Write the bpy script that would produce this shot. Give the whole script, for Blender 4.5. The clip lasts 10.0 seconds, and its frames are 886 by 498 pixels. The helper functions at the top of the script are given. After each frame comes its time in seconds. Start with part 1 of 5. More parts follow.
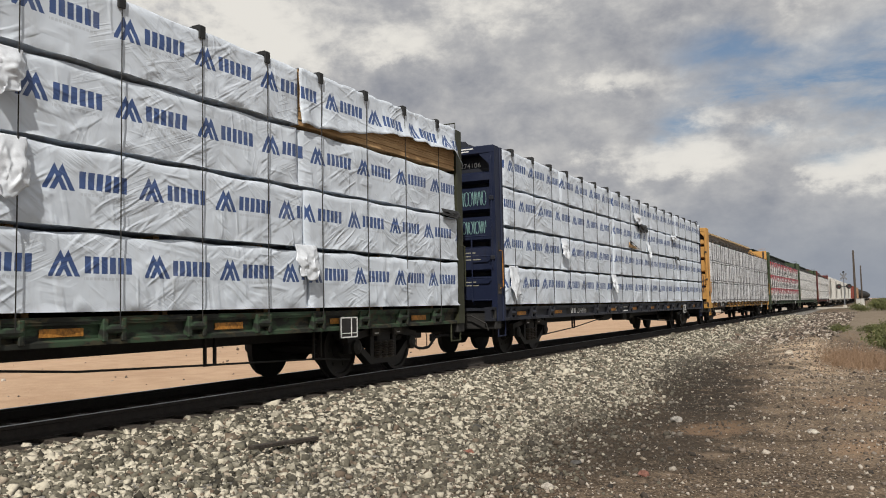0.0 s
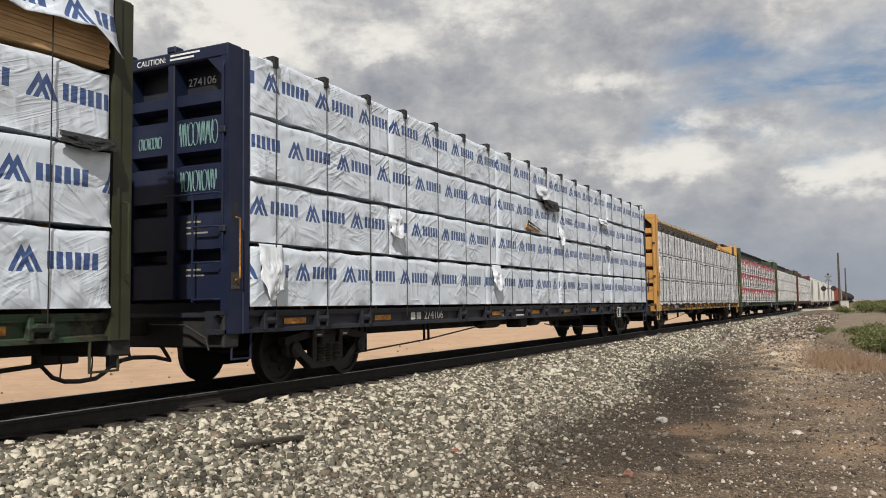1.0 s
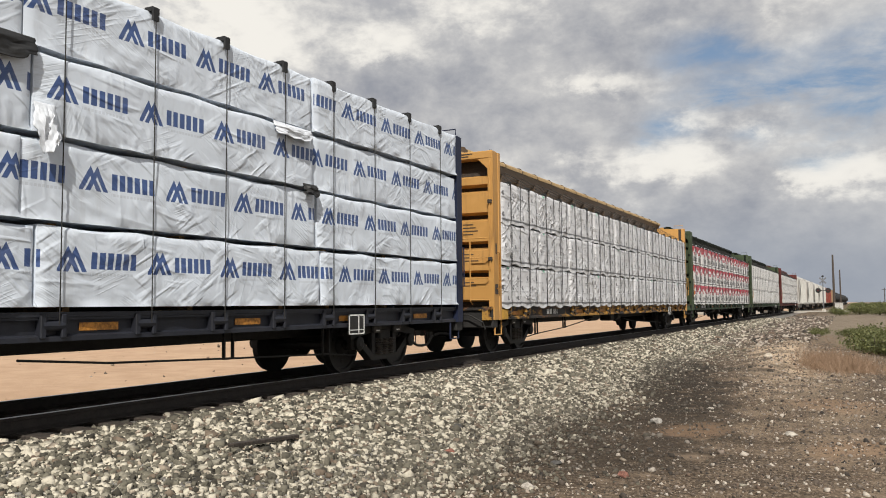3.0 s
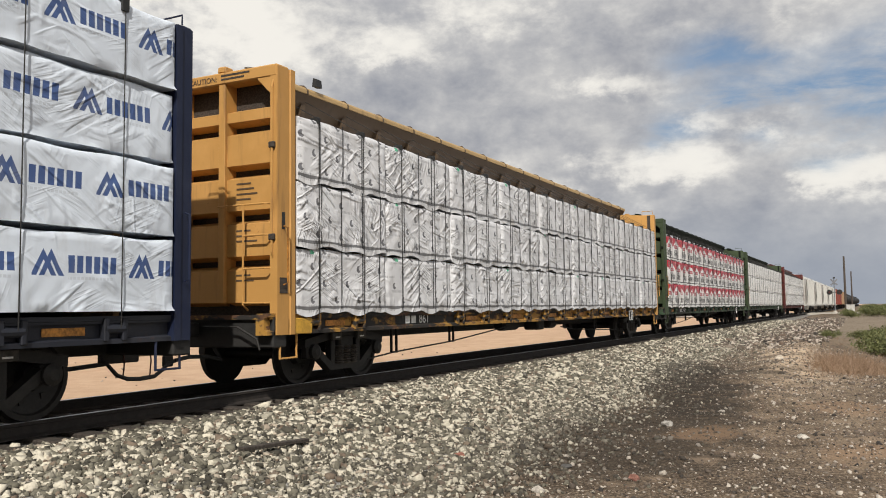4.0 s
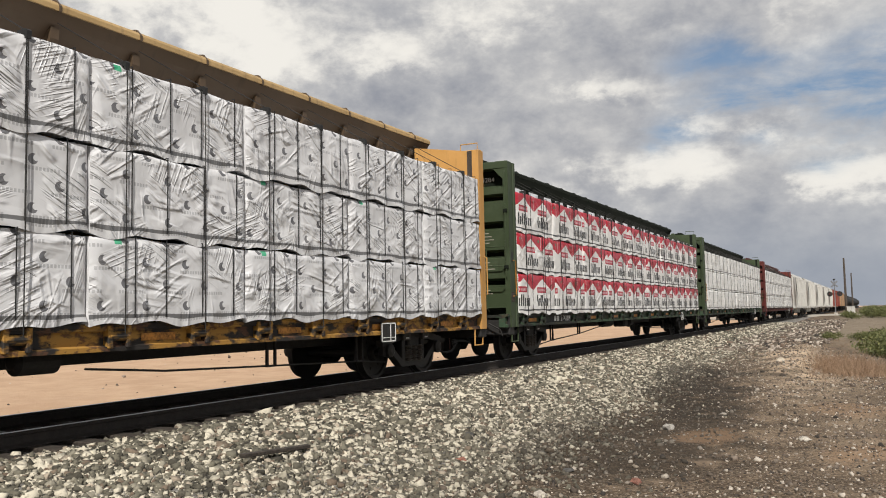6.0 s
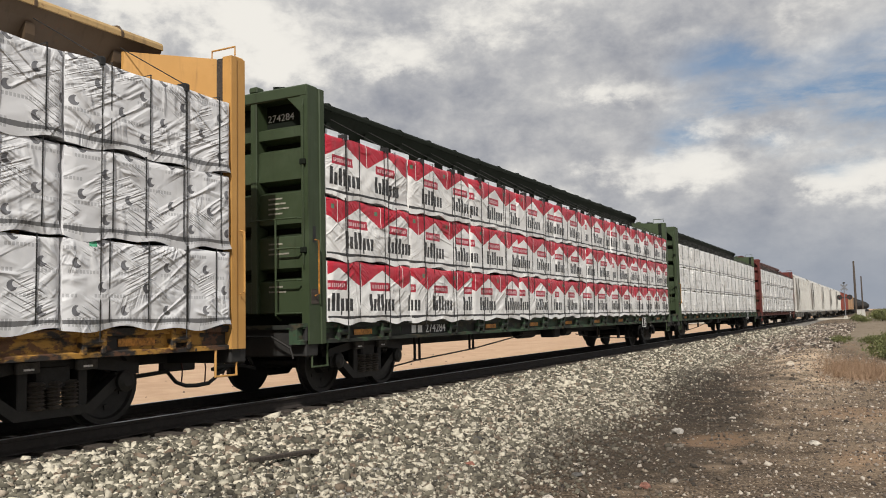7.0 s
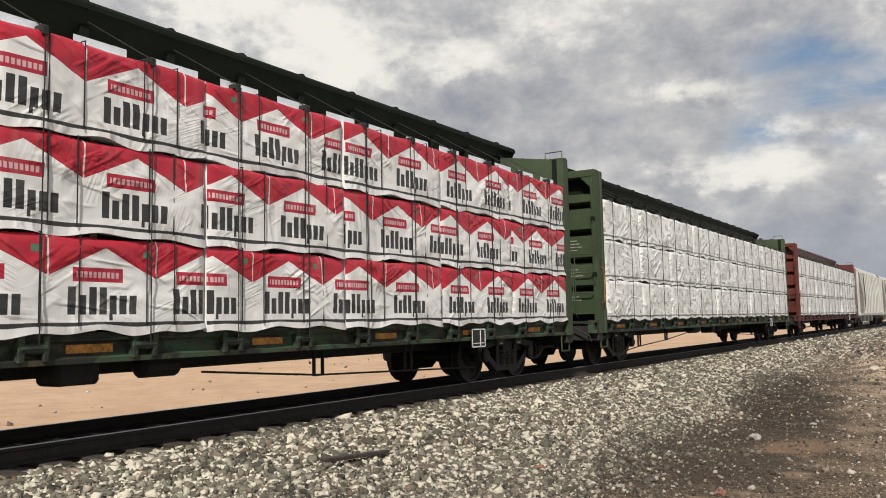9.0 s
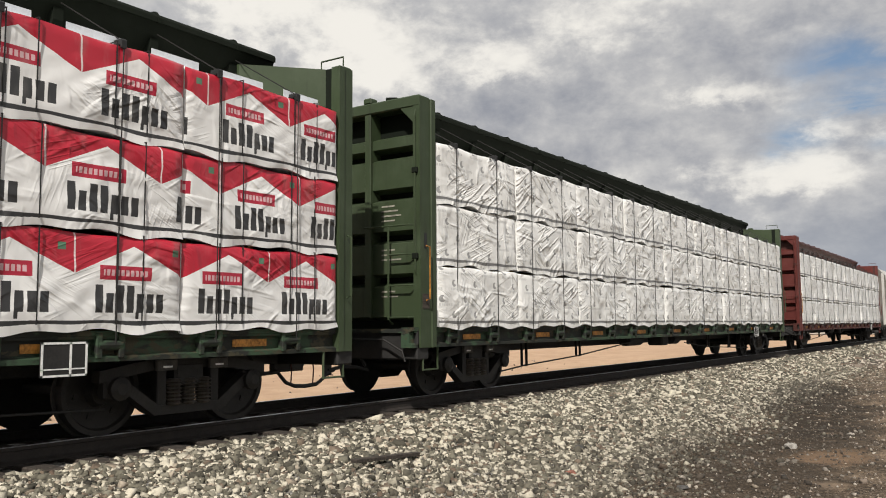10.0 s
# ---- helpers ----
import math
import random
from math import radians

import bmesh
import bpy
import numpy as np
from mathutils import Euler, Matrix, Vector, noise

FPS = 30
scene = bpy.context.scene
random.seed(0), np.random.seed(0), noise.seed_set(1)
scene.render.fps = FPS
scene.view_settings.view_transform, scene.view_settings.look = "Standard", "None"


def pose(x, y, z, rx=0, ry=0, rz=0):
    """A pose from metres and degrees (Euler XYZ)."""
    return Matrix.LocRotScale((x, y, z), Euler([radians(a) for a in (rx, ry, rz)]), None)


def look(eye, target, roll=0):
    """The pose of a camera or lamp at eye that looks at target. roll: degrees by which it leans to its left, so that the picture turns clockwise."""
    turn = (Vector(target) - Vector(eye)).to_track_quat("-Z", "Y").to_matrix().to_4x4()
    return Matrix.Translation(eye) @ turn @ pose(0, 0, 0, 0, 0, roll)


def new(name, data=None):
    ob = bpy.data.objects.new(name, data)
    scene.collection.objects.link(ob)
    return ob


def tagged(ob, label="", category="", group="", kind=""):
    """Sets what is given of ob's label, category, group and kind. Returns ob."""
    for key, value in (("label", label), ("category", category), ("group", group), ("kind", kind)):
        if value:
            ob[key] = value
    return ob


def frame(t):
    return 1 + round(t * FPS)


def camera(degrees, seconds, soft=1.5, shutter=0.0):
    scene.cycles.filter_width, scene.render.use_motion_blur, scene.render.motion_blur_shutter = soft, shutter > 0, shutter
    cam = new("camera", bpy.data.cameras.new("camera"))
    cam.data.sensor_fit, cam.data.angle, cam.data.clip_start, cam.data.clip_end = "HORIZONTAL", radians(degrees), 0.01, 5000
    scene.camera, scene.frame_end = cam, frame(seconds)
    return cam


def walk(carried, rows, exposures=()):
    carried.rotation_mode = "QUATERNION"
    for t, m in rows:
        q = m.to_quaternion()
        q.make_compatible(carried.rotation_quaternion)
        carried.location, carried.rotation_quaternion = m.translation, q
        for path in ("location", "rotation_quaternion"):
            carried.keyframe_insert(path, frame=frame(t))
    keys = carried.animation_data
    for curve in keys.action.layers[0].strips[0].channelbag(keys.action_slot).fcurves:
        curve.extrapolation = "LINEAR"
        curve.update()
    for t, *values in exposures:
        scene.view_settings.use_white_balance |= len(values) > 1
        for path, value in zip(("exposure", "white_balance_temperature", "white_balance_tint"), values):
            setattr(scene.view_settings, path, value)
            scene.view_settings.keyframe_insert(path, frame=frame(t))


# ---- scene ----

# ---- camera: held in the hand at the edge of the track bed, turning slightly ----
EYE = (0.0, 0.0, 1.13)


def view(yaw, pitch, roll):
    y, p = radians(yaw), radians(pitch)
    ahead = Vector((-math.sin(y) * math.cos(p), math.cos(y) * math.cos(p), math.sin(p)))
    return look(EYE, Vector(EYE) + ahead, -roll)


TURNS = [
    (0.0, 27.60, 3.92, 1.18),
    (0.5, 27.02, 3.70, 1.05),
    (1.0, 26.76, 3.85, 0.77),
    (1.5, 26.50, 3.94, 0.67),
    (2.0, 26.34, 3.90, 0.62),
    (2.5, 26.26, 3.81, 0.51),
    (4.0, 27.08, 4.09, 0.74),
    (4.5, 27.15, 4.16, 0.85),
    (5.0, 27.09, 4.24, 0.93),
    (6.5, 27.17, 4.56, 1.31),
    (7.0, 27.60, 4.71, 1.29),
    (7.5, 28.70, 4.60, 1.26),
    (8.0, 30.06, 4.50, 1.04),
    (8.5, 31.27, 4.58, 1.22),
    (9.0, 32.30, 4.96, 1.22),
    (9.5, 33.62, 5.25, 1.12),
    (10.0, 34.52, 5.18, 0.43),
]
cam = camera(55.6, 10.0, soft=1.0)
walk(cam, [(t, view(a, b, c)) for t, a, b, c in TURNS], exposures=[(0.0, -0.20), (0.5, -0.14), (1.0, -0.09), (1.5, -0.05), (2.5, 0.0), (5.0, 0.0), (7.0, -0.05), (10.0, -0.02)])

# train: distance gone by, in metres
GONE = [(0.0, 0.0), (0.5, 4.10), (1.0, 8.12), (1.5, 12.03), (2.0, 15.93), (2.5, 19.87), (4.0, 31.88), (4.5, 35.79), (5.0, 39.82), (6.5, 51.79), (7.0, 55.71), (7.5, 59.70), (8.0, 63.75), (8.5, 67.78), (9.0, 71.79), (9.5, 75.86), (10.0, 80.03)]
TRACK = -8.80          # centre line of the track
HALF = 1.47            # half width of a freight car


# ---- node helper ----
class Val:
    """A value in a node tree, with arithmetic."""

    def __init__(self, tree, out):
        self.tree, self.out = tree, out

    def op(self, kind, *others, clamp=False):
        n = self.tree.nodes.new("ShaderNodeMath")
        n.operation, n.use_clamp = kind, clamp
        for i, v in enumerate((self, *others)):
            if isinstance(v, Val):
                self.tree.links.new(v.out, n.inputs[i])
            else:
                n.inputs[i].default_value = v
        return Val(self.tree, n.outputs[0])

    def __add__(self, o): return self.op("ADD", o)
    def __radd__(self, o): return self.op("ADD", o)
    def __sub__(self, o): return self.op("SUBTRACT", o)
    def __rsub__(self, o): return (self * -1.0) + o
    def __mul__(self, o): return self.op("MULTIPLY", o)
    def __rmul__(self, o): return self.op("MULTIPLY", o)
    def __truediv__(self, o): return self.op("DIVIDE", o)
    def __gt__(self, o): return self.op("GREATER_THAN", o)
    def __lt__(self, o): return self.op("LESS_THAN", o)
    def __and__(self, o): return self.op("MULTIPLY", o)
    def __or__(self, o): return self.op("MAXIMUM", o)
    def size(self): return self.op("ABSOLUTE")
    def part_of_one(self): return self.op("FRACT")
    def whole(self): return self.op("FLOOR")
    def unit(self): return self.op("MULTIPLY", 1.0, clamp=True)
    def power(self, o): return self.op("POWER", o)
    def ramp(self, a, b):
        n = self.tree.nodes.new("ShaderNodeMapRange")
        n.interpolation_type = "SMOOTHSTEP"
        self.tree.links.new(self.out, n.inputs[0])
        n.inputs[1].default_value, n.inputs[2].default_value = a, b
        return Val(self.tree, n.outputs[0])


def between(v, a, b):
    return (v > a) & (v < b)


def coords(tree, kind):
    return tree.nodes.new("ShaderNodeTexCoord").outputs[kind]


def scaled(tree, vec, scale, turn=(0, 0, 0)):
    n = tree.nodes.new("ShaderNodeMapping")
    tree.links.new(vec, n.inputs["Vector"])
    n.inputs["Scale"].default_value = scale
    n.inputs["Rotation"].default_value = [radians(a) for a in turn]
    return n.outputs[0]


def noisy(tree, vec, scale, detail=4.0, rough=0.55, distort=0.0):
    n = tree.nodes.new("ShaderNodeTexNoise")
    tree.links.new(vec, n.inputs["Vector"])
    n.inputs["Scale"].default_value, n.inputs["Detail"].default_value = scale, detail
    n.inputs["Roughness"].default_value, n.inputs["Distortion"].default_value = rough, distort
    return Val(tree, n.outputs["Fac"])


def cells(tree, vec, scale, what="Distance"):
    n = tree.nodes.new("ShaderNodeTexVoronoi")
    tree.links.new(vec, n.inputs["Vector"])
    n.inputs["Scale"].default_value = scale
    return n.outputs[what]


def mixed(tree, fac, a, b):
    """Colour between a and b."""
    n = tree.nodes.new("ShaderNodeMix")
    n.data_type = "RGBA"
    if isinstance(fac, Val):
        tree.links.new(fac.out, n.inputs[0])
    else:
        n.inputs[0].default_value = fac
    for s, v in ((n.inputs[6], a), (n.inputs[7], b)):
        if isinstance(v, tuple):
            s.default_value = (*v, 1) if len(v) == 3 else v
        else:
            tree.links.new(v, s)
    return n.outputs[2]


def material(name, rough=0.8, metal=0.0):
    m = bpy.data.materials.new(name)
    m.use_nodes = True
    b = m.node_tree.nodes["Principled BSDF"]
    b.inputs["Roughness"].default_value, b.inputs["Metallic"].default_value = rough, metal
    return m, m.node_tree, b


def relief(tree, b, height, strength=0.4, distance=0.01, under=None):
    n = tree.nodes.new("ShaderNodeBump")
    tree.links.new(height.out, n.inputs["Height"])
    n.inputs["Strength"].default_value, n.inputs["Distance"].default_value = strength, distance
    if under:
        tree.links.new(under, n.inputs["Normal"])
    tree.links.new(n.outputs[0], b.inputs["Normal"])
    return n.outputs[0]


def paint_in(tree, b, colour):
    tree.links.new(colour, b.inputs["Base Color"])


# ---- world: broken cloud over pale blue ----
SUN = Vector((0.46, -1.0, 1.05)).normalized()
world = bpy.data.worlds.new("sky")
scene.world = world
world.use_nodes = True
wt = world.node_tree
back = wt.nodes["Background"]
sky = wt.nodes.new("ShaderNodeTexSky")
sky.sky_type, sky.sun_disc = "NISHITA", False
sky.sun_elevation, sky.sun_rotation = math.asin(SUN.z), math.atan2(SUN.x, SUN.y)
sky.dust_density, sky.air_density = 2.0, 1.0
sky_dim = wt.nodes.new("ShaderNodeVectorMath")
sky_dim.operation = "SCALE"
sky_dim.inputs[3].default_value = 0.062
wt.links.new(sky.outputs[0], sky_dim.inputs[0])
ray = coords(wt, "Generated")
split = wt.nodes.new("ShaderNodeSeparateXYZ")
wt.links.new(ray, split.inputs[0])
rx, ry, rz = (Val(wt, split.outputs[i]) for i in range(3))
az = rx.op("ARCTAN2", ry) * (180 / math.pi)
el = rz.op("ARCSINE") * (180 / math.pi)
cloud_space = scaled(wt, ray, (1, 1, 1.45))
big = noisy(wt, cloud_space, 4.6, 9.0, 0.58, 0.15)
fine = noisy(wt, cloud_space, 14.0, 9.0, 0.60, 0.1)
wisp = noisy(wt, scaled(wt, ray, (1, 1, 3.4)), 8.0, 8.0, 0.62, 0.3)
az2 = az + (fine - 0.5) * 5.0 + (big - 0.5) * 4.0
el2 = el + (fine - 0.5) * 2.8 + (wisp - 0.5) * 1.8


def blob(a, e, wa, we):
    da, de = (az2 - a) / wa, (el2 - e) / we
    return ((da * da + de * de) * -1.0).op("EXPONENT")


def total(items):
    out = None
    for w, *s in items:
        v = blob(*s) * w
        out = v if out is None else out + v
    return out


# sunlit cumulus heads, shaded undersides and blue gaps
heads = total([(0.9, -39, 17.8, 5, 3.0), (0.75, -30.2, 17.5, 2.6, 1.8), (0.4, -23.5, 19.5, 6, 2.0), (0.75, -15.2, 14.7, 2.6, 1.2),
               (0.45, -16.8, 9.8, 2.2, 0.9), (0.85, -10.4, 9.6, 2.8, 1.2), (0.55, -13.6, 8.7, 4.0, 1.0), (0.5, -9.6, 12.0, 1.5, 0.8),
               (0.5, -6.0, 11.5, 2.8, 1.0), (0.8, -3.0, 7.8, 2.2, 1.0), (0.8, 0.2, 7.9, 2.2, 1.2), (0.3, -4.0, 18.2, 3.4, 1.1),
               (0.8, -47, 22, 6, 3), (0.5, 6, 8, 5, 1.5), (0.35, -20.5, 8.0, 3.5, 0.9)])
gaps = total([(0.7, -9.2, 16.4, 2.4, 1.2), (0.75, -5.8, 15.3, 3.0, 1.0), (1.0, -11.6, 11.5, 1.8, 1.2), (0.95, -8.3, 13.5, 2.6, 0.9),
              (0.95, -3.5, 13.3, 3.0, 0.9), (0.85, -0.4, 11.6, 2.5, 1.0), (0.6, -6.3, 10.6, 1.5, 0.6), (0.75, -1.8, 8.8, 1.8, 0.7),
              (0.9, 0.5, 14.5, 3.0, 2.0), (0.8, 9, 13, 7, 4)])
shade = total([(0.6, -23.6, 14.0, 5, 2.2), (0.7, -16.2, 17.4, 4, 1.6), (0.5, -25.3, 10.7, 5, 1.6), (0.6, -12.9, 16.7, 3, 1.5),
               (0.5, -33, 13.0, 6, 2.0), (0.5, -10, 5.8, 8, 1.2), (0.4, -4, 8.4, 2, 0.8), (0.4, -31, 20.5, 4, 1.0)])
around = noisy(wt, cloud_space, 1.7, 3.0, 0.5).ramp(0.56, 0.66) * el.ramp(20, 34)
cover = (1.0 - (gaps * (0.30 + wisp.ramp(0.30, 0.68) * 0.95)).unit() * (1.0 - (heads * 0.8).unit())) * (1.0 - around * 0.8)
curl = noisy(wt, scaled(wt, ray, (1, 1, 1.8)), 30.0, 6.0, 0.6, 0.2)
crisp = heads + (fine - 0.5) * 1.3 + (curl - 0.5) * 0.8 + (big - 0.5) * 0.5
light = (0.50 + crisp.ramp(0.12, 0.95) * 0.38 - shade * 0.11 + (big - 0.5) * 0.55 + (fine - 0.5) * 0.60 + (curl - 0.5) * 0.25).unit()
puff = mixed(wt, light.ramp(0.12, 0.95), (0.265, 0.282, 0.332), (0.90, 0.87, 0.81))
gap_blue = wt.nodes.new("ShaderNodeVectorMath")
gap_blue.operation = "ADD"
gap_blue.inputs[1].default_value = (0.075, 0.115, 0.175)
wt.links.new(sky_dim.outputs[0], gap_blue.inputs[0])
heaven = mixed(wt, cover.unit(), gap_blue.outputs[0], puff)
haze = el.ramp(9.5, 1.0) * (1.0 - (heads * 0.9).unit())
heaven = mixed(wt, haze * 0.85, heaven, (0.30, 0.335, 0.40))
wt.links.new(heaven, back.inputs["Color"])
back.inputs["Strength"].default_value = 1.0

sun = new("sun", bpy.data.lights.new("sun", "SUN"))
sun.data.energy, sun.data.angle, sun.data.color = 4.5, radians(0.8), (1.0, 0.955, 0.885)
sun.matrix_world = look(SUN * 100, (0, 0, 0))

# ---- materials ----
def oily_dust(t, at, x, y):
    """How thickly spilt oil and soot lie at the foot of the bed, 0 to 1."""
    mid = noisy(t, at, 1.6, 6, 0.6)
    wob = mid - 0.5
    a1, a2 = (x + 3.2 + (y - 17.0) * 0.20 + wob * 1.7) / 0.92, (y - 17.5 + wob * 5.0) / 6.2
    b1, b2 = (x + 2.4 + wob * 1.4) / 1.3, (y - 20.2 + wob * 2.0) / 0.9
    c1, c2 = (x + 2.8 + wob * 2.4) / 1.4, (y - 11.0 + wob * 3.0) / 3.0
    core = (a1 * a1 + a2 * a2).ramp(1.5, 0.45)
    streak = (b1 * b1 + b2 * b2).ramp(1.4, 0.4) * 0.8
    brown = (c1 * c1 + c2 * c2).ramp(1.5, 0.3) * 0.8
    return (core | streak | brown) * noisy(t, at, 3.5, 5, 0.65).ramp(0.28, 0.48)


def ground_paint():
    """Desert dirt, with grey gravel on the bed's slope, dark oily dust at its foot and pale sand across the track."""
    m, t, b = material("desert_ground", 0.95)
    b.inputs["Specular IOR Level"].default_value = 0.15
    at = coords(t, "Object")
    s = t.nodes.new("ShaderNodeSeparateXYZ")
    t.links.new(at, s.inputs[0])
    x, y = Val(t, s.outputs[0]), Val(t, s.outputs[1])
    wide, mid, grit = noisy(t, at, 0.35, 5), noisy(t, at, 1.6, 6, 0.6), noisy(t, at, 26, 5, 0.65)
    dirt = mixed(t, (wide * 0.5 + mid * 0.5).ramp(0.38, 0.62), (0.066, 0.047, 0.032), (0.145, 0.103, 0.068))
    speck = Val(t, cells(t, at, 48, "Color"))
    dirt = mixed(t, speck.ramp(0.5, 0.95) * 0.8, dirt, (0.30, 0.235, 0.17))
    dirt = mixed(t, speck.ramp(0.42, 0.1) * 0.8, dirt, (0.026, 0.021, 0.017))
    dirt = mixed(t, grit.ramp(0.5, 0.72) * 0.5, dirt, (0.19, 0.15, 0.11))
    dirt = mixed(t, noisy(t, at, 0.8, 5, 0.65).ramp(0.56, 0.68) * 0.6, dirt, (0.25, 0.185, 0.13))
    stain = oily_dust(t, at, x, y)
    d3 = (x + 3.4 + (mid - 0.5) * 1.6) / 0.7
    foot = ((d3 * d3) * -1.0).op("EXPONENT") * y.ramp(34, 18)
    dirt = mixed(t, ((stain * 0.95 | foot * 0.4) * (0.82 + speck * 0.25)).unit(), dirt, (0.030, 0.0235, 0.0175))
    e1, e2 = (x + 2.3 + (y - 27) * 0.13 + (mid - 0.5) * 1.5) / 0.85, (y - 30 + (wide - 0.5) * 8) / 12.0
    tan = ((e1 * e1 + e2 * e2) * -1.0).op("EXPONENT")
    dirt = mixed(t, (tan * 1.5).unit() * (0.35 + mid.ramp(0.38, 0.58) * 0.6), dirt, (0.50, 0.385, 0.27))
    for cx, cy, rx_, ry_ in ((-2.0, 11.4, 0.42, 0.5), (-0.1, 10.7, 0.5, 0.5), (-0.4, 14.5, 0.7, 0.8)):
        f1, f2 = (x - cx + (mid - 0.5) * 0.8) / rx_, (y - cy + (mid - 0.5) * 1.5) / ry_
        dirt = mixed(t, (f1 * f1 + f2 * f2).ramp(1.6, 0.2) * 0.4, dirt, (0.30, 0.19, 0.115))
    far = (y + x * 2.0).ramp(24, 44) * x.ramp(-4.5, -2.0)
    dirt = mixed(t, far * (0.45 + mid.ramp(0.36, 0.62) * 0.55), dirt, (0.215, 0.175, 0.13))
    sand = mixed(t, (wide * 0.4 + mid * 0.6).ramp(0.35, 0.65), (0.43, 0.285, 0.185), (0.52, 0.36, 0.24))
    sand = mixed(t, grit.ramp(0.62, 0.75) * 0.35, sand, (0.30, 0.21, 0.15))
    col = mixed(t, x.ramp(-11.3, -12.2), dirt, sand)
    stone = mixed(t, Val(t, cells(t, at, 22, "Color")).ramp(0.1, 0.9), (0.075, 0.068, 0.060), (0.30, 0.285, 0.26))
    toe = x + 3.75 + y * 0.028 + (mid - 0.5) * 1.1
    col = mixed(t, toe.ramp(0.25, -0.25) * x.ramp(-12.0, -11.2), col, stone)
    paint_in(t, b, col)
    relief(t, b, grit * 0.6 + noisy(t, at, 7, 5) * 1.2 + mid, 0.9, 0.03)
    return m


def steel_paint(name, colour, dull=0.5, rust=0.35, grime=(0.03, 0.026, 0.022), rough=0.55, gloss=0.35):
    """Weathered railway paint: rust blooms, streaks of grime and faded patches."""
    m, t, b = material(name, rough)
    b.inputs["Specular IOR Level"].default_value = gloss
    at = coords(t, "Object")
    blot, grain, streak = noisy(t, at, 1.1, 6, 0.65), noisy(t, at, 16, 5, 0.6), noisy(t, scaled(t, at, (3, 3, 0.35)), 2.5, 5, 0.6)
    pale = tuple(min(1, c * 1.25 + 0.02) for c in colour)
    col = mixed(t, blot.ramp(0.4, 0.7) * dull, colour, pale)
    col = mixed(t, streak.ramp(0.52, 0.75) * 0.55, col, grime)
    col = mixed(t, (blot * 0.5 + grain * 0.5).ramp(0.60, 0.68) * rust, col, (0.13, 0.05, 0.022))
    paint_in(t, b, col)
    relief(t, b, grain + blot, 0.25, 0.004)
    return m


def patchy_paint(name, clean, rusty, dark):
    """Side sill paint worn to bare rust and caked with black grime in patches."""
    m, t, b = material(name, 0.75)
    at = coords(t, "Object")
    p, q, g = noisy(t, scaled(t, at, (1, 0.7, 1.6)), 1.9, 5, 0.6), noisy(t, scaled(t, at, (1, 1, 2)), 4.0, 5, 0.65), noisy(t, at, 24, 4)
    col = mixed(t, p.ramp(0.47, 0.55), dark, clean)
    col = mixed(t, q.ramp(0.52, 0.60) * 0.9, col, rusty)
    col = mixed(t, (q * 0.6 + g * 0.4).ramp(0.40, 0.34), col, dark)
    paint_in(t, b, col)
    relief(t, b, q + g * 0.5, 0.4, 0.008)
    return m


def plain_paint(name, colour, rough=0.8, metal=0.0, vary=0.35, scale=8.0, bump=0.2):
    m, t, b = material(name, rough, metal)
    at = coords(t, "Object")
    a, c = noisy(t, at, scale, 5, 0.6), noisy(t, at, scale * 6, 4)
    col = mixed(t, (a * 0.6 + c * 0.4).ramp(0.35, 0.68), tuple(v * (1 - vary) for v in colour), tuple(min(1, v * (1 + vary)) for v in colour))
    paint_in(t, b, col)
    relief(t, b, a + c * 0.5, bump, 0.006)
    return m


def stone_paint(name, dark, mid_tone, pale, pale_share, dusty=0.0):
    m, t, b = material(name, 0.9)
    at = coords(t, "Object")
    g = t.nodes.new("ShaderNodeNewGeometry")
    r = Val(t, g.outputs["Random Per Island"])
    col = mixed(t, r.ramp(0.0, 0.45), dark, mid_tone)
    col = mixed(t, r.ramp(1.0 - pale_share - 0.12, 1.0 - pale_share + 0.1), col, pale)
    col = mixed(t, ((r * 37.0).part_of_one() > 0.9) * 0.5, col, (0.20, 0.13, 0.09))
    s = t.nodes.new("ShaderNodeSeparateXYZ")
    t.links.new(at, s.inputs[0])
    col = mixed(t, Val(t, s.outputs[0]).ramp(-5.9, -3.9) * dusty, col, (0.10, 0.083, 0.062))
    col = mixed(t, noisy(t, at, 30, 4).ramp(0.45, 0.7) * 0.35, col, dark)
    soot = oily_dust(t, at, Val(t, s.outputs[0]), Val(t, s.outputs[1]))
    col = mixed(t, soot * (0.85 - ((r * 13.0).part_of_one() > 0.74) * 0.6), col, (0.038, 0.031, 0.023))
    paint_in(t, b, col)
    relief(t, b, noisy(t, at, 60, 4), 0.4, 0.004)
    return m


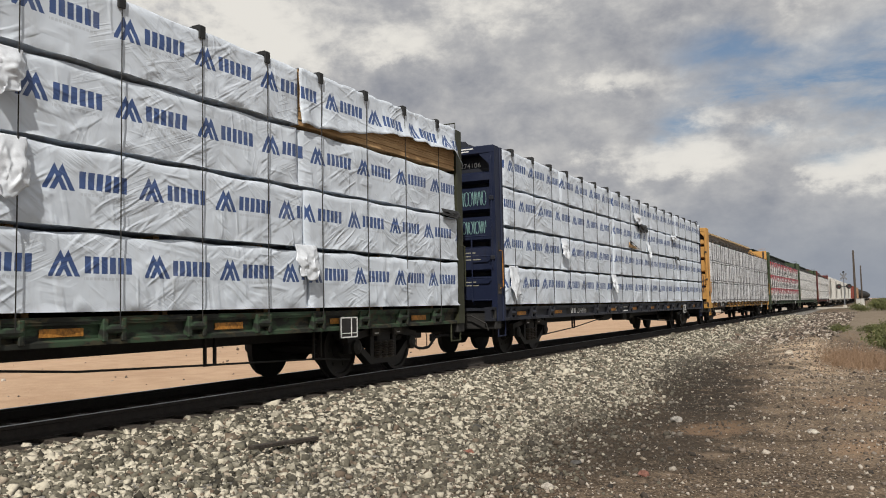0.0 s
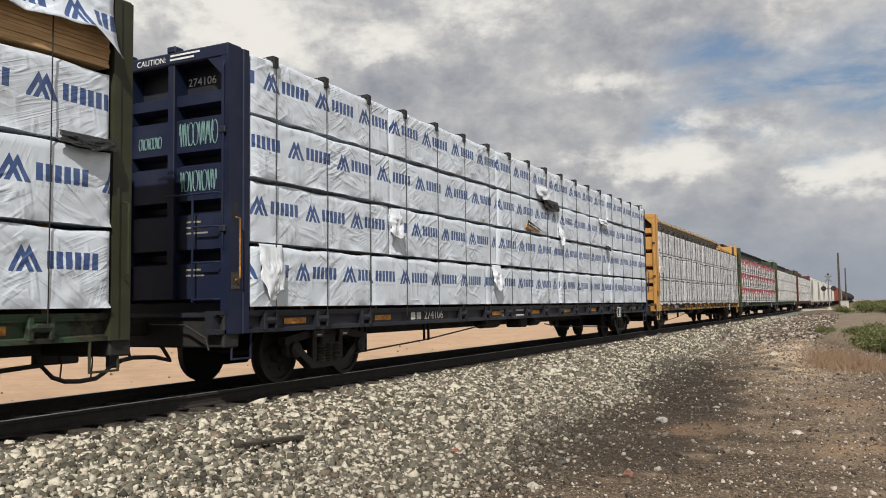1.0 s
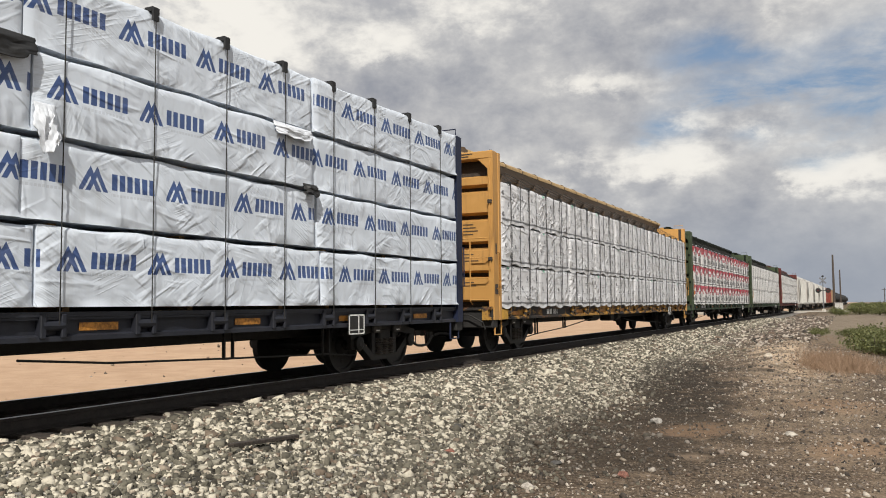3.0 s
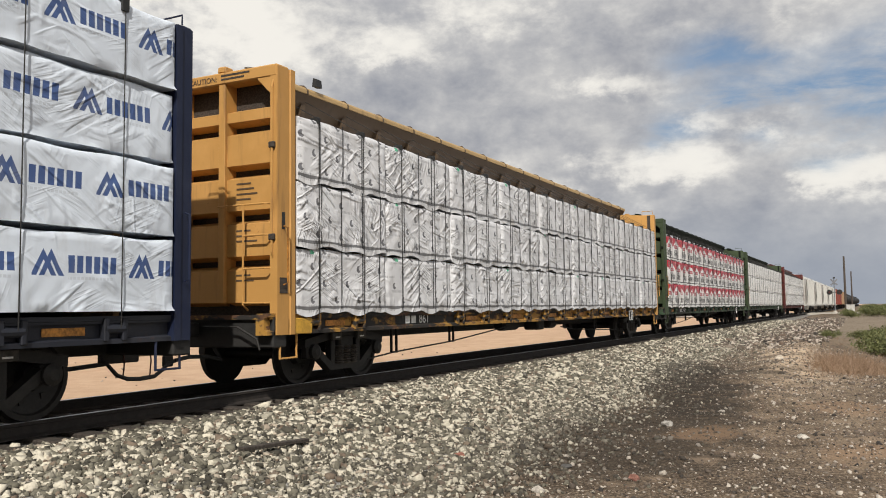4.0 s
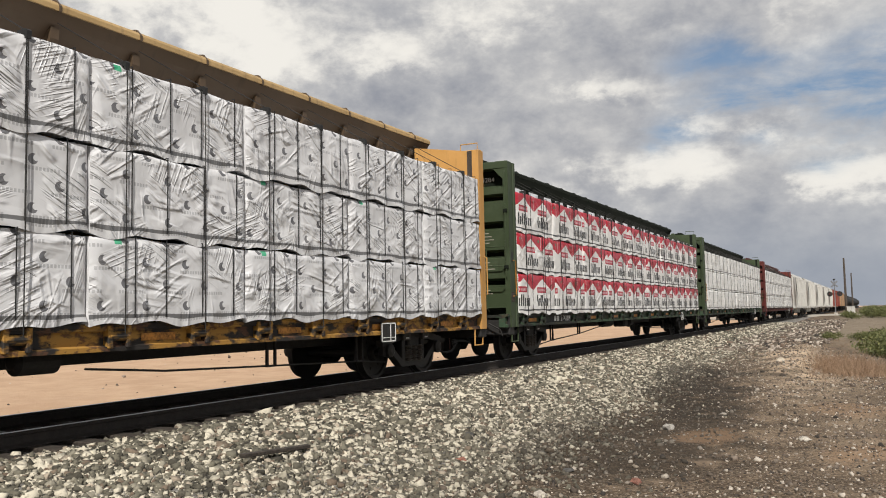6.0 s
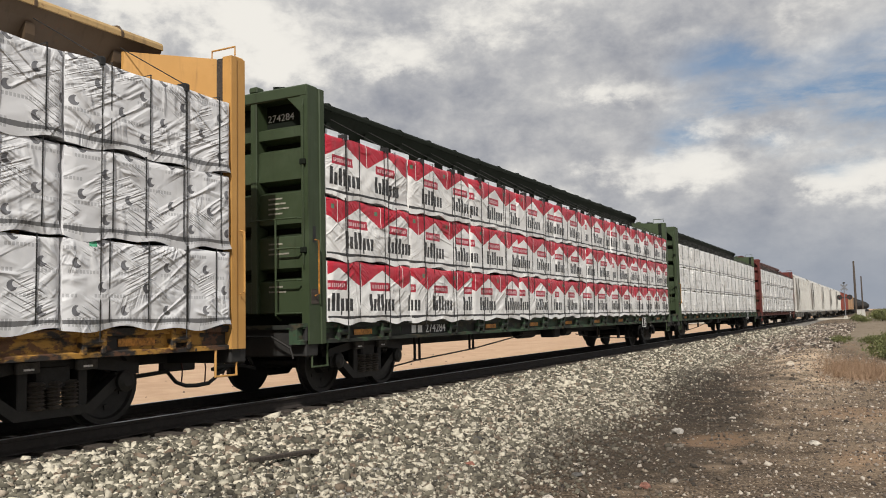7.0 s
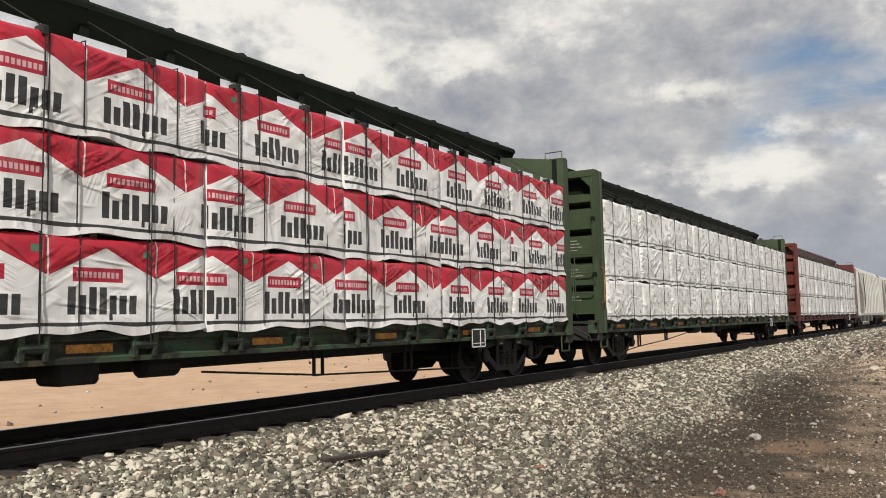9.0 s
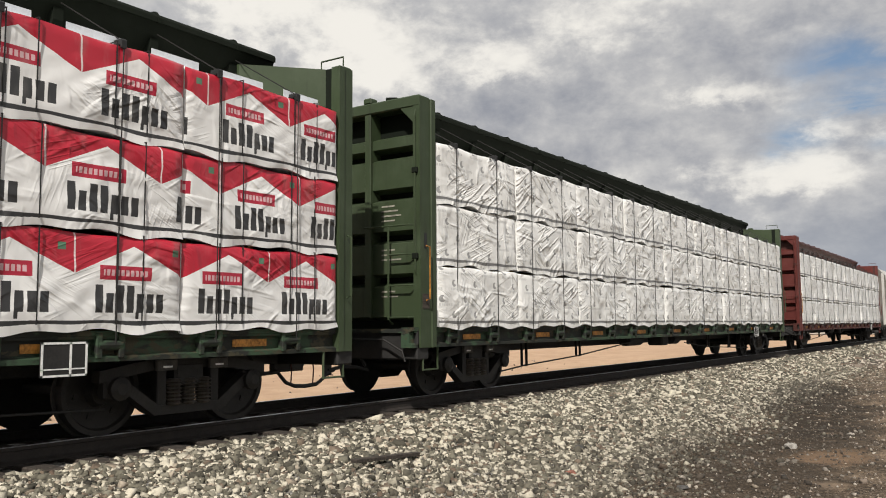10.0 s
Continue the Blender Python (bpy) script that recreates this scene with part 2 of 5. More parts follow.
def wrap_base(name, rough=0.38, crease=0.22):
    """Woven plastic lumber wrap: returns the nodes and the print's coordinates in metres."""
    m, t, b = material(name, rough)
    at = coords(t, "UV")
    s = t.nodes.new("ShaderNodeSeparateXYZ")
    t.links.new(at, s.inputs[0])
    info = t.nodes.new("ShaderNodeObjectInfo")
    luck = Val(t, info.outputs["Random"])
    shift = t.nodes.new("ShaderNodeCombineXYZ")
    t.links.new((luck * 40.0).out, shift.inputs[2])
    add = t.nodes.new("ShaderNodeVectorMath")
    t.links.new(at, add.inputs[0])
    t.links.new(shift.outputs[0], add.inputs[1])
    place = add.outputs[0]
    fold = noisy(t, place, 1.6, 3, 0.5) * 1.6
    for turn, dense, seen, thin in ((38, 1.5, 0.9, 3.0), (-32, 1.7, 0.7, 3.0), (82, 1.3, 0.5, 3.0), (8, 1.4, 0.6, 3.0), (28, 1.9, 0.9, 8.0), (-22, 2.0, 0.8, 8.0), (-70, 1.7, 0.55, 7.0)):
        lines = noisy(t, scaled(t, scaled(t, place, (1, 1, 1), (0, 0, turn)), (0.5, thin, 1)), dense, 2.5, 0.4, 0.2)
        ridge = 1.0 - (lines - 0.5).size().ramp(0.0, 0.10)
        where = noisy(t, scaled(t, place, (1, 1, 1.7)), 1.45 + turn * 0.004, 2, 0.5)
        fold = fold + ridge * (where.ramp(0.48, 0.64) * seen if thin < 5 else where.ramp(0.54, 0.66) * (seen * crease))
    dust = noisy(t, scaled(t, place, (2.5, 0.7, 1)), 2.0, 5, 0.65)
    return m, t, b, Val(t, s.outputs[0]), Val(t, s.outputs[1]), luck, place, fold, dust


def wrap_finish(t, b, colour, fold, dust, luck, strength, dirt=0.22):
    colour = mixed(t, dust.ramp(0.5, 0.75) * dirt, colour, (0.30, 0.28, 0.25))
    paint_in(t, b, colour)
    relief(t, b, fold, strength, 0.028)
    b.inputs["Specular IOR Level"].default_value = 0.5


def block_letters(u, v, left, cell, count, low, high, tall=(), high_tall=None):
    """Plain blocks in a row, as tall as the print."""
    q = (u - left) / cell
    n, c = q.whole(), q.part_of_one()
    top = high
    if tall:
        up = None
        for i in tall:
            hit = between(n, i - 0.5, i + 0.5)
            up = hit if up is None else up | hit
        top = up * (high_tall - high) + high
    body = between(q, 0.0, float(count)) & between(c, 0.14, 0.86) & (v > low) & ((top - v) > 0.0)
    return body


def wrap_peaks():
    """White wrap printed with blue twin peaks and blue blocks."""
    m, t, b, u, v, luck, place, fold, dust = wrap_base("wrap_blue_print")
    p = 1.22
    k = ((u + luck * 5.0) / p).part_of_one() * p
    rise = 0.63 - v
    logo = None
    for c in (0.135, 0.225):
        d = (k - c).size()
        leg = (d < rise * 0.55) & (d > rise * 0.55 - 0.062) & between(v, 0.36, 0.63)
        logo = leg if logo is None else logo | leg
    word = block_letters(k, v, 0.41, 0.107, 6, 0.395, 0.575)
    small = between(k, 0.42, 1.0) & between(v, 0.325, 0.355) & (((k * 21.0).part_of_one()) > 0.25)
    col = mixed(t, small * 0.45, (0.645, 0.70, 0.77), (0.42, 0.45, 0.49))
    col = mixed(t, (logo | word) * 0.95, col, (0.020, 0.062, 0.21))
    wrap_finish(t, b, col, fold, dust, luck, 0.5)
    return m


def wrap_banner():
    """White wrap with a red zigzag top, a red label and black blocks below it."""
    m, t, b, u, v, luck, place, fold, dust = wrap_base("wrap_red_print")
    p = 1.25
    raw = (u + luck * 1.3) / p
    k = raw.part_of_one() * p
    tri = (k - p / 2).size() / (p / 2)
    red = v > (0.775 - tri * 0.29)
    line = ((tri > 0.985) & red)
    label = ((k - 0.55).size() < 0.29) & between(v, 0.435, 0.575)
    bars = ((k - 0.55).size() < 0.25) & between(v, 0.475, 0.535) & (((k * 19.0).part_of_one()) > 0.32)
    word = block_letters(k, v, 0.20, 0.116, 7, 0.115, 0.305, (0, 2, 3), 0.385)
    tail = between(k, 0.20 + 4 * 0.116 + 0.012, 0.20 + 4 * 0.116 + 0.05) & between(v, 0.055, 0.12)
    foot = between(v, 0.032, 0.048)
    col = mixed(t, red, (0.78, 0.77, 0.75), (0.43, 0.016, 0.034))
    col = mixed(t, line * 0.8, col, (0.80, 0.76, 0.74))
    col = mixed(t, label, col, (0.40, 0.018, 0.042))
    col = mixed(t, bars * 0.6, col, (0.78, 0.66, 0.66))
    col = mixed(t, (word | tail | foot) * 0.97, col, (0.014, 0.014, 0.015))
    tag = ((k - 1.12).size() < 0.04) & between(v, 0.70, 0.77) & (luck > 0.4)
    col = mixed(t, tag * 0.85, col, (0.03, 0.22, 0.13))
    wrap_finish(t, b, col, fold, dust, luck, 0.6)
    return m


def wrap_marks(name, base, mark, fade, strength, green, crease):
    """Silvery wrap dotted with dark crescents and faint rows of print."""
    m, t, b, u, v, luck, place, fold, dust = wrap_base(name, 0.32, crease)
    cw, ch = 0.62, 0.245
    row = (v / ch).whole()
    k = ((u + luck * 3.0) / cw + row * 0.5).part_of_one() * cw
    w = (v / ch).part_of_one() * ch
    d1 = (((k - 0.15) * (k - 0.15)) + ((w - 0.13) * (w - 0.13))).power(0.5)
    d2 = (((k - 0.185) * (k - 0.185)) + ((w - 0.145) * (w - 0.145))).power(0.5)
    moon = (d1 < 0.056) & (d2 > 0.034)
    text = between(w, 0.020, 0.058) & between(k, 0.05, 0.46) & (((k * 24.0).part_of_one()) > 0.32)
    col = mixed(t, moon * fade, base, mark)
    col = mixed(t, text * fade * 0.42, col, mark)
    if green:
        tag = between(u, 0.30, 0.40) & between(v, 0.80, 0.87) & (luck > 0.45)
        col = mixed(t, tag * 0.9, col, (0.02, 0.42, 0.20))
    foot = between(v, 0.030, 0.048)
    col = mixed(t, foot * 0.8, col, (0.03, 0.03, 0.03))
    wrap_finish(t, b, col, fold, dust, luck, strength)
    return m


def wood_paint(name, a, c):
    m, t, b = material(name, 0.85)
    at = coords(t, "Object")
    g = noisy(t, scaled(t, at, (9, 0.6, 9)), 4.0, 5, 0.6)
    paint_in(t, b, mixed(t, g.ramp(0.35, 0.65), a, c))
    relief(t, b, g, 0.5, 0.006)
    return m


def leaf_paint(name, a, c):
    m, t, b = material(name, 0.7)
    g = t.nodes.new("ShaderNodeNewGeometry")
    r = Val(t, g.outputs["Random Per Island"])
    paint_in(t, b, mixed(t, r, a, c))
    return m


M = dict(
    ground=ground_paint(),
    stones=stone_paint("ballast_stone", (0.032, 0.028, 0.020), (0.150, 0.137, 0.102), (0.57, 0.52, 0.415), 0.30, 0.22),
    pebbles=stone_paint("dirt_pebble", (0.028, 0.023, 0.019), (0.13, 0.10, 0.075), (0.50, 0.44, 0.37), 0.22),
    blue=steel_paint("navy_paint", (0.0065, 0.0115, 0.035), 0.5, 0.12, (0.012, 0.013, 0.018)),
    navy=steel_paint("dark_deck_paint", (0.016, 0.018, 0.026), 0.5, 0.2, (0.014, 0.013, 0.012)),
    yellow=steel_paint("yellow_paint", (0.46, 0.245, 0.07), 0.5, 0.6, (0.19, 0.10, 0.04)),
    yellow_sill=patchy_paint("yellow_sill_grime", (0.36, 0.19, 0.035), (0.10, 0.045, 0.022), (0.018, 0.015, 0.013)),
    fresh_yellow=plain_paint("fresh_yellow_paint", (0.52, 0.29, 0.035), 0.5, 0.0, 0.25, 5.0),
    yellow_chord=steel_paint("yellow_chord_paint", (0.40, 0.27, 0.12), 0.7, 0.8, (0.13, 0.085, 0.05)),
    # beam brown: grime, plus the shade under the chord put into the colour
    yellow_beam=steel_paint("yellow_beam_grime_shade", (0.085, 0.056, 0.033), 0.4, 0.5, (0.05, 0.032, 0.018)),
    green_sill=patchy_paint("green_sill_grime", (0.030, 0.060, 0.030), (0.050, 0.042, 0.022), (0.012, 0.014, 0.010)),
    # near-black green: shade under the chord and in end recesses painted in, plus grime
    green_beam=steel_paint("green_beam_grime_shade", (0.009, 0.012, 0.008), 0.12, 0.02, (0.008, 0.009, 0.006), 0.85, 0.12),
    red_beam=steel_paint("dark_red_beam", (0.06, 0.018, 0.014), 0.4, 0.3, (0.02, 0.010, 0.008)),
    faint=plain_paint("faded_stencil", (0.27, 0.26, 0.21), 0.8, 0.0, 0.4, 20.0),
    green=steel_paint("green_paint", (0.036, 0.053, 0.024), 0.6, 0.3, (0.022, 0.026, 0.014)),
    olive=steel_paint("olive_paint", (0.028, 0.030, 0.014), 0.6, 0.3, (0.022, 0.021, 0.012)),
    red=steel_paint("oxide_red_paint", (0.095, 0.018, 0.014), 0.6, 0.3, (0.05, 0.018, 0.012)),
    hopper=steel_paint("pale_grey_paint", (0.47, 0.46, 0.43), 0.5, 0.2, (0.26, 0.18, 0.15)),
    orange=steel_paint("orange_red_paint", (0.20, 0.045, 0.03), 0.5, 0.3, (0.10, 0.04, 0.02)),
    tan=steel_paint("tan_paint", (0.30, 0.19, 0.11), 0.5, 0.4, (0.12, 0.08, 0.05)),
    black=plain_paint("black_grime", (0.016, 0.015, 0.014), 0.75),
    iron=plain_paint("dark_iron", (0.015, 0.0135, 0.012), 0.65, 0.2),
    rail=plain_paint("rail_rust", (0.022, 0.017, 0.014), 0.8),
    shine=plain_paint("rail_polished", (0.62, 0.62, 0.63), 0.33, 0.85, 0.1),
    tie=wood_paint("creosoted_wood", (0.022, 0.017, 0.013), (0.06, 0.047, 0.037)),
    board=wood_paint("bare_lumber", (0.40, 0.24, 0.11), (0.55, 0.36, 0.18)),
    bark=wood_paint("pole_wood", (0.045, 0.035, 0.028), (0.09, 0.07, 0.055)),
    pad=plain_paint("black_rubber", (0.014, 0.014, 0.014), 0.6),
    white=plain_paint("white_paint", (0.75, 0.75, 0.73), 0.6, 0.0, 0.1),
    stencil=plain_paint("white_stencil", (0.74, 0.74, 0.72), 0.7, 0.0, 0.2),
    chalk=plain_paint("pale_green_spray", (0.15, 0.27, 0.26), 0.7, 0.0, 0.25),
    amber=plain_paint("amber_reflector", (0.40, 0.17, 0.025), 0.6, 0.0, 0.6, 5.0),
    signal=plain_paint("signal_red_lens", (0.07, 0.010, 0.009), 0.3),
    crossbuck=plain_paint("weathered_sign_grey", (0.16, 0.165, 0.18), 0.7, 0.0, 0.2),
    concrete=plain_paint("pale_concrete", (0.42, 0.39, 0.34), 0.9, 0.0, 0.15, 2.0),
    bush=leaf_paint("bush_leaf", (0.055, 0.066, 0.018), (0.16, 0.165, 0.055)),
    dry=leaf_paint("dry_grass", (0.17, 0.105, 0.06), (0.33, 0.22, 0.14)),
    peaks=wrap_peaks(), banner=wrap_banner(),
    marks=wrap_marks("wrap_silver", (0.68, 0.68, 0.69), (0.06, 0.06, 0.07), 0.85, 0.95, True, 0.6),
    marks_white=wrap_marks("wrap_white", (0.82, 0.81, 0.78), (0.14, 0.14, 0.14), 0.7, 0.9, False, 0.4),
    paper=plain_paint("pale_wrap", (0.66, 0.69, 0.73), 0.4, 0.0, 0.10),
)


# ---- mesh helpers ----
def mesh_of(name, bm, mats, smooth=False):
    me = bpy.data.meshes.new(name)
    bm.to_mesh(me)
    bm.free()
    for mm in mats if isinstance(mats, (list, tuple)) else [mats]:
        me.materials.append(mm)
    if smooth:
        me.shade_smooth()
    return me


def part(name, bm, mat, parent, label="", at=None, smooth=False):
    ob = new(name, bm if isinstance(bm, bpy.types.Mesh) else mesh_of(name, bm, mat, smooth))
    ob.parent = parent
    if at is not None:
        ob.matrix_basis = at
    return tagged(ob, label)


def thing(name, label, category, group="", m=None):
    ob = tagged(new(name), label, category, group)
    ob.empty_display_size = 0.2
    if m is not None:
        ob.matrix_basis = m
    return ob


def box(bm, x0, x1, y0, y1, z0, z1, bevel=0.0, mat=0):
    vs = [bm.verts.new((x, y, z)) for x in (x0, x1) for y in (y0, y1) for z in (z0, z1)]
    fs = [bm.faces.new([vs[i] for i in q]) for q in ((0, 1, 3, 2), (4, 6, 7, 5), (0, 4, 5, 1), (2, 3, 7, 6), (0, 2, 6, 4), (1, 5, 7, 3))]
    for f in fs:
        f.material_index = mat
    if bevel:
        es = list({e for f in fs for e in f.edges})
        bmesh.ops.bevel(bm, geom=es, offset=bevel, segments=1, affect="EDGES")
    return bm


def boxed(*a, bevel=0.0):
    return box(bmesh.new(), *a, bevel=bevel)


def prism(bm, outline, axis, a, b):
    """A closed outline of two coordinates, drawn out along an axis from a to b."""
    def put(p, q, c):
        return {"x": (c, p, q), "y": (p, c, q), "z": (p, q, c)}[axis]
    lo = [bm.verts.new(put(p, q, a)) for p, q in outline]
    hi = [bm.verts.new(put(p, q, b)) for p, q in outline]
    n = len(outline)
    bm.faces.new(lo), bm.faces.new(hi[::-1])
    for i in range(n):
        bm.faces.new((lo[i], hi[i], hi[(i + 1) % n], lo[(i + 1) % n]))
    bmesh.ops.recalc_face_normals(bm, faces=bm.faces)
    return bm


def lathe(bm, profile, axis, n=24, centre=(0, 0, 0)):
    """Rings of (radius, distance along the axis)."""
    rings = []
    for r, d in profile:
        ring = []
        for i in range(n):
            c, s = r * math.cos(2 * math.pi * i / n), r * math.sin(2 * math.pi * i / n)
            p = {"x": (d, c, s), "y": (c, d, s), "z": (c, s, d)}[axis]
            ring.append(bm.verts.new(Vector(p) + Vector(centre)))
        rings.append(ring)
    for a, b in zip(rings, rings[1:]):
        for i in range(n):
            bm.faces.new((a[i], a[(i + 1) % n], b[(i + 1) % n], b[i]))
    bm.faces.new(rings[0]), bm.faces.new(rings[-1])
    bmesh.ops.recalc_face_normals(bm, faces=bm.faces)
    return bm


def tube(bm, points, r, n=6):
    """A round bar through the points."""
    pts = [Vector(p) for p in points]
    rings = []
    for i, p in enumerate(pts):
        d = (pts[min(i + 1, len(pts) - 1)] - pts[max(i - 1, 0)]).normalized()
        a = d.cross(Vector((0.31, 0.17, 0.93))).normalized()
        b = d.cross(a)
        rings.append([bm.verts.new(p + (a * math.cos(2 * math.pi * k / n) + b * math.sin(2 * math.pi * k / n)) * r) for k in range(n)])
    for a, b in zip(rings, rings[1:]):
        for k in range(n):
            bm.faces.new((a[k], a[(k + 1) % n], b[(k + 1) % n], b[k]))
    bm.faces.new(rings[0]), bm.faces.new(rings[-1])
    bmesh.ops.recalc_face_normals(bm, faces=bm.faces)
    return bm


def words(text, size, mat, parent, m, name="lettering", label="", squeeze=1.0):
    c = bpy.data.curves.new(name, "FONT")
    c.body, c.size, c.extrude = text, size, 0.001
    c.materials.append(mat)
    ob = new(name, c)
    ob.parent = parent
    ob.matrix_basis = m @ Matrix.Diagonal((squeeze, 1, 1, 1))
    return tagged(ob, label)


def faces_mesh(name, verts, faces, mats):
    me = bpy.data.meshes.new(name)
    me.from_pydata(verts, [], faces)
    for mm in mats if isinstance(mats, (list, tuple)) else [mats]:
        me.materials.append(mm)
    me.update()
    return me


# ---- the ground: one sheet to the horizon ----
def step(v, a, b):
    q = np.clip((v - a) / (b - a), 0, 1)
    return q * q * (3 - 2 * q)


def height(x, y):
    x, y = np.asarray(x, float), np.asarray(y, float)
    dirt = np.interp(y, [-50, 9, 16, 27, 60, 100, 140, 400], [-0.60, -0.58, -0.43, -0.37, -0.27, -0.12, -0.10, -0.12])
    toe = np.interp(y, [0, 7, 11, 16, 27, 60, 110], [-3.3, -3.5, -3.9, -4.05, -4.5, -5.2, -6.2])
    near = np.where(x > -6.75, -0.21 + (dirt + 0.21) * np.clip((x + 6.75) / (toe + 6.75), 0, 1), -0.21)
    z = np.where(x > -11.0, near, -0.21 - 0.27 * step(-x, 11.0, 13.5))
    z = z + (0.20 + 0.07 * np.sin(y * 1.1) * np.sin(x * 2.3 + y * 0.4)) * np.exp(-((x + 2.2) / 0.7) ** 2 - ((y - 30) / 9) ** 2)
    z = z - 0.35 * step(x, -2.0, 1.5) * step(y, 17, 26) * step(-y, -95, -60)
    bumps = 0.03 * np.sin(x * 1.9 + y * 0.7) * np.sin(y * 1.3 - x * 0.6) + 0.018 * np.sin(x * 4.3 - y * 2.1) * np.sin(y * 3.7 + x)
    loose = step(x, -4.2, -3.0) + step(-x, 12, 14)
    return z + bumps * loose


def spaced(a, b, fine0, fine1, small, grow=1.35):
    out, d, v = list(np.arange(fine0, fine1, small)), small, fine1
    while v < b:
        out.append(v)
        d *= grow
        v += d
    d, v = small, fine0
    left = []
    while v > a:
        d *= grow
        v -= d
        left.append(v)
    return np.array(left[::-1] + out + [b])


gx, gy = spaced(-3500, 3500, -14, 6, 0.2), spaced(-3500, 3500, 1, 45, 0.3)
GX, GY = np.meshgrid(gx, gy)
GZ = height(GX, GY)
w, h = len(gx), len(gy)
quads = [(j * w + i, j * w + i + 1, (j + 1) * w + i + 1, (j + 1) * w + i) for j in range(h - 1) for i in range(w - 1)]
ground_mesh = faces_mesh("ground", np.column_stack([GX.ravel(), GY.ravel(), GZ.ravel()]).tolist(), quads, M["ground"])
ground_mesh.shade_smooth()
tagged(new("ground", ground_mesh), "dry desert dirt and sand beside a railway", "ground", kind="structure")


def stones(name, mat, xs, ys, sizes, lift, seed, label, category):
    """Loose broken stones lying on the ground, in one mesh."""
    rng = np.random.default_rng(seed)
    n = len(xs)
    base = np.array([(-1, -1, -1), (1, -1, -1), (1, 1, -1), (-1, 1, -1), (-1, -1, 1), (1, -1, 1), (1, 1, 1), (-1, 1, 1)], float)
    tris = np.array([(0, 3, 2, 1), (4, 5, 6, 7), (0, 1, 5, 4), (1, 2, 6, 5), (2, 3, 7, 6), (3, 0, 4, 7)])
    p = base[None] * (0.5 + 0.22 * rng.standard_normal((n, 8, 3)).clip(-1.4, 1.4))
    p[:, 4:, :2] *= rng.uniform(0.45, 0.95, (n, 1, 1))
    p *= sizes[:, None, None] * rng.uniform(0.6, 1.15, (n, 1, 3)) * np.array([1, 1, 0.75])
    a, b = rng.uniform(0, 6.28, n), rng.normal(0, 0.45, n)
    ca, sa, cb, sb = np.cos(a)[:, None], np.sin(a)[:, None], np.cos(b)[:, None], np.sin(b)[:, None]
    x, z = p[..., 0] * cb - p[..., 2] * sb, p[..., 0] * sb + p[..., 2] * cb
    y = p[..., 1]
    x, y = x * ca - y * sa, x * sa + y * ca
    v = np.stack([x + xs[:, None], y + ys[:, None], z + (height(xs, ys) + sizes * lift)[:, None]], -1).reshape(-1, 3)
    f = (tris[None] + 8 * np.arange(n)[:, None, None]).reshape(-1, 4)
    me = bpy.data.meshes.new(name)
    me.vertices.add(len(v)), me.loops.add(f.size), me.polygons.add(len(f))
    me.vertices.foreach_set("co", v.ravel())
    me.loops.foreach_set("vertex_index", f.ravel().astype(np.int32))
    me.polygons.foreach_set("loop_start", (np.arange(len(f)) * 4).astype(np.int32))
    me.materials.append(mat)
    me.update(calc_edges=True)
    return tagged(new(name, me), label, category, kind="stuff")


rng = np.random.default_rng(5)


def strew(n, y0, y1):
    ys = rng.uniform(y0, y1, n)
    toe = np.interp(ys, [0, 7, 11, 16, 27, 60, 110], [-3.3, -3.5, -3.9, -4.05, -4.3, -4.8, -5.6])
    q = rng.uniform(0, 1.0, n)
    q = np.where(rng.uniform(0, 1, n) < 0.06, 1 + rng.exponential(0.10, n), q)
    return -7.62 + (toe + 7.62) * q, ys


bx, by = [np.concatenate(c) for c in zip(strew(46000, 3.2, 16), strew(24000, 16, 34), strew(11000, 34, 75))]
bs = np.concatenate([rng.gamma(7, 0.0061, 46000), rng.gamma(7, 0.0068, 24000), rng.gamma(7, 0.010, 11000)])
bs = bs * np.interp(bx, [-7.5, -5.5, -3.8], [1.05, 0.98, 0.80])
stones("track_ballast", M["stones"], bx, by, bs, 0.18, 7, "grey and chalk-white crushed stone ballast along the track", "ballast")
px, py = rng.uniform(-4.4, 1.8, 42000), 4.0 + 28 * rng.uniform(0, 1, 42000) ** 1.4
fx, fy = rng.uniform(0, 1, 9000), rng.uniform(30, 85, 9000)
fx = -4.8 - fy * 0.012 + 3.6 * fx ** 1.5
psize = np.concatenate([rng.gamma(1.3, 0.0085, 42000) + 0.006, rng.gamma(3, 0.018, 9000) + 0.015])
stones("dirt_pebbles", M["pebbles"], np.concatenate([px, fx]), np.concatenate([py, fy]), psize, 0.15, 8, "small pale and dark pebbles strewn over dry dirt", "pebbles")


sx, sy = rng.uniform(-34, -12.5, 220), rng.uniform(3, 34, 220)
stones("sand_clods", M["pebbles"], sx, sy, rng.gamma(1.5, 0.022, 220) + 0.012, 0.1, 9, "dark clods scattered over pale sand", "clods")


def rock(x, y, size, colour, label):
    bm = bmesh.new()
    bmesh.ops.create_icosphere(bm, subdivisions=2, radius=0.5)
    seed = Vector((x * 3.1, y * 2.7, 0))
    for v in bm.verts:
        k = 1 + 0.55 * noise.noise(v.co * 2.2 + seed)
        v.co = Vector((v.co.x * k * size, v.co.y * k * size * 0.75, v.co.z * k * size * 0.5))
    me = mesh_of("rock", bm, plain_paint("rock_face", colour, 0.9, 0.0, 0.4, 14.0, 0.5))
    tagged(new("rock", me), label, "rock").matrix_basis = pose(x, y, float(height(x, y)) + size * 0.12, 0, 0, 40 * x)


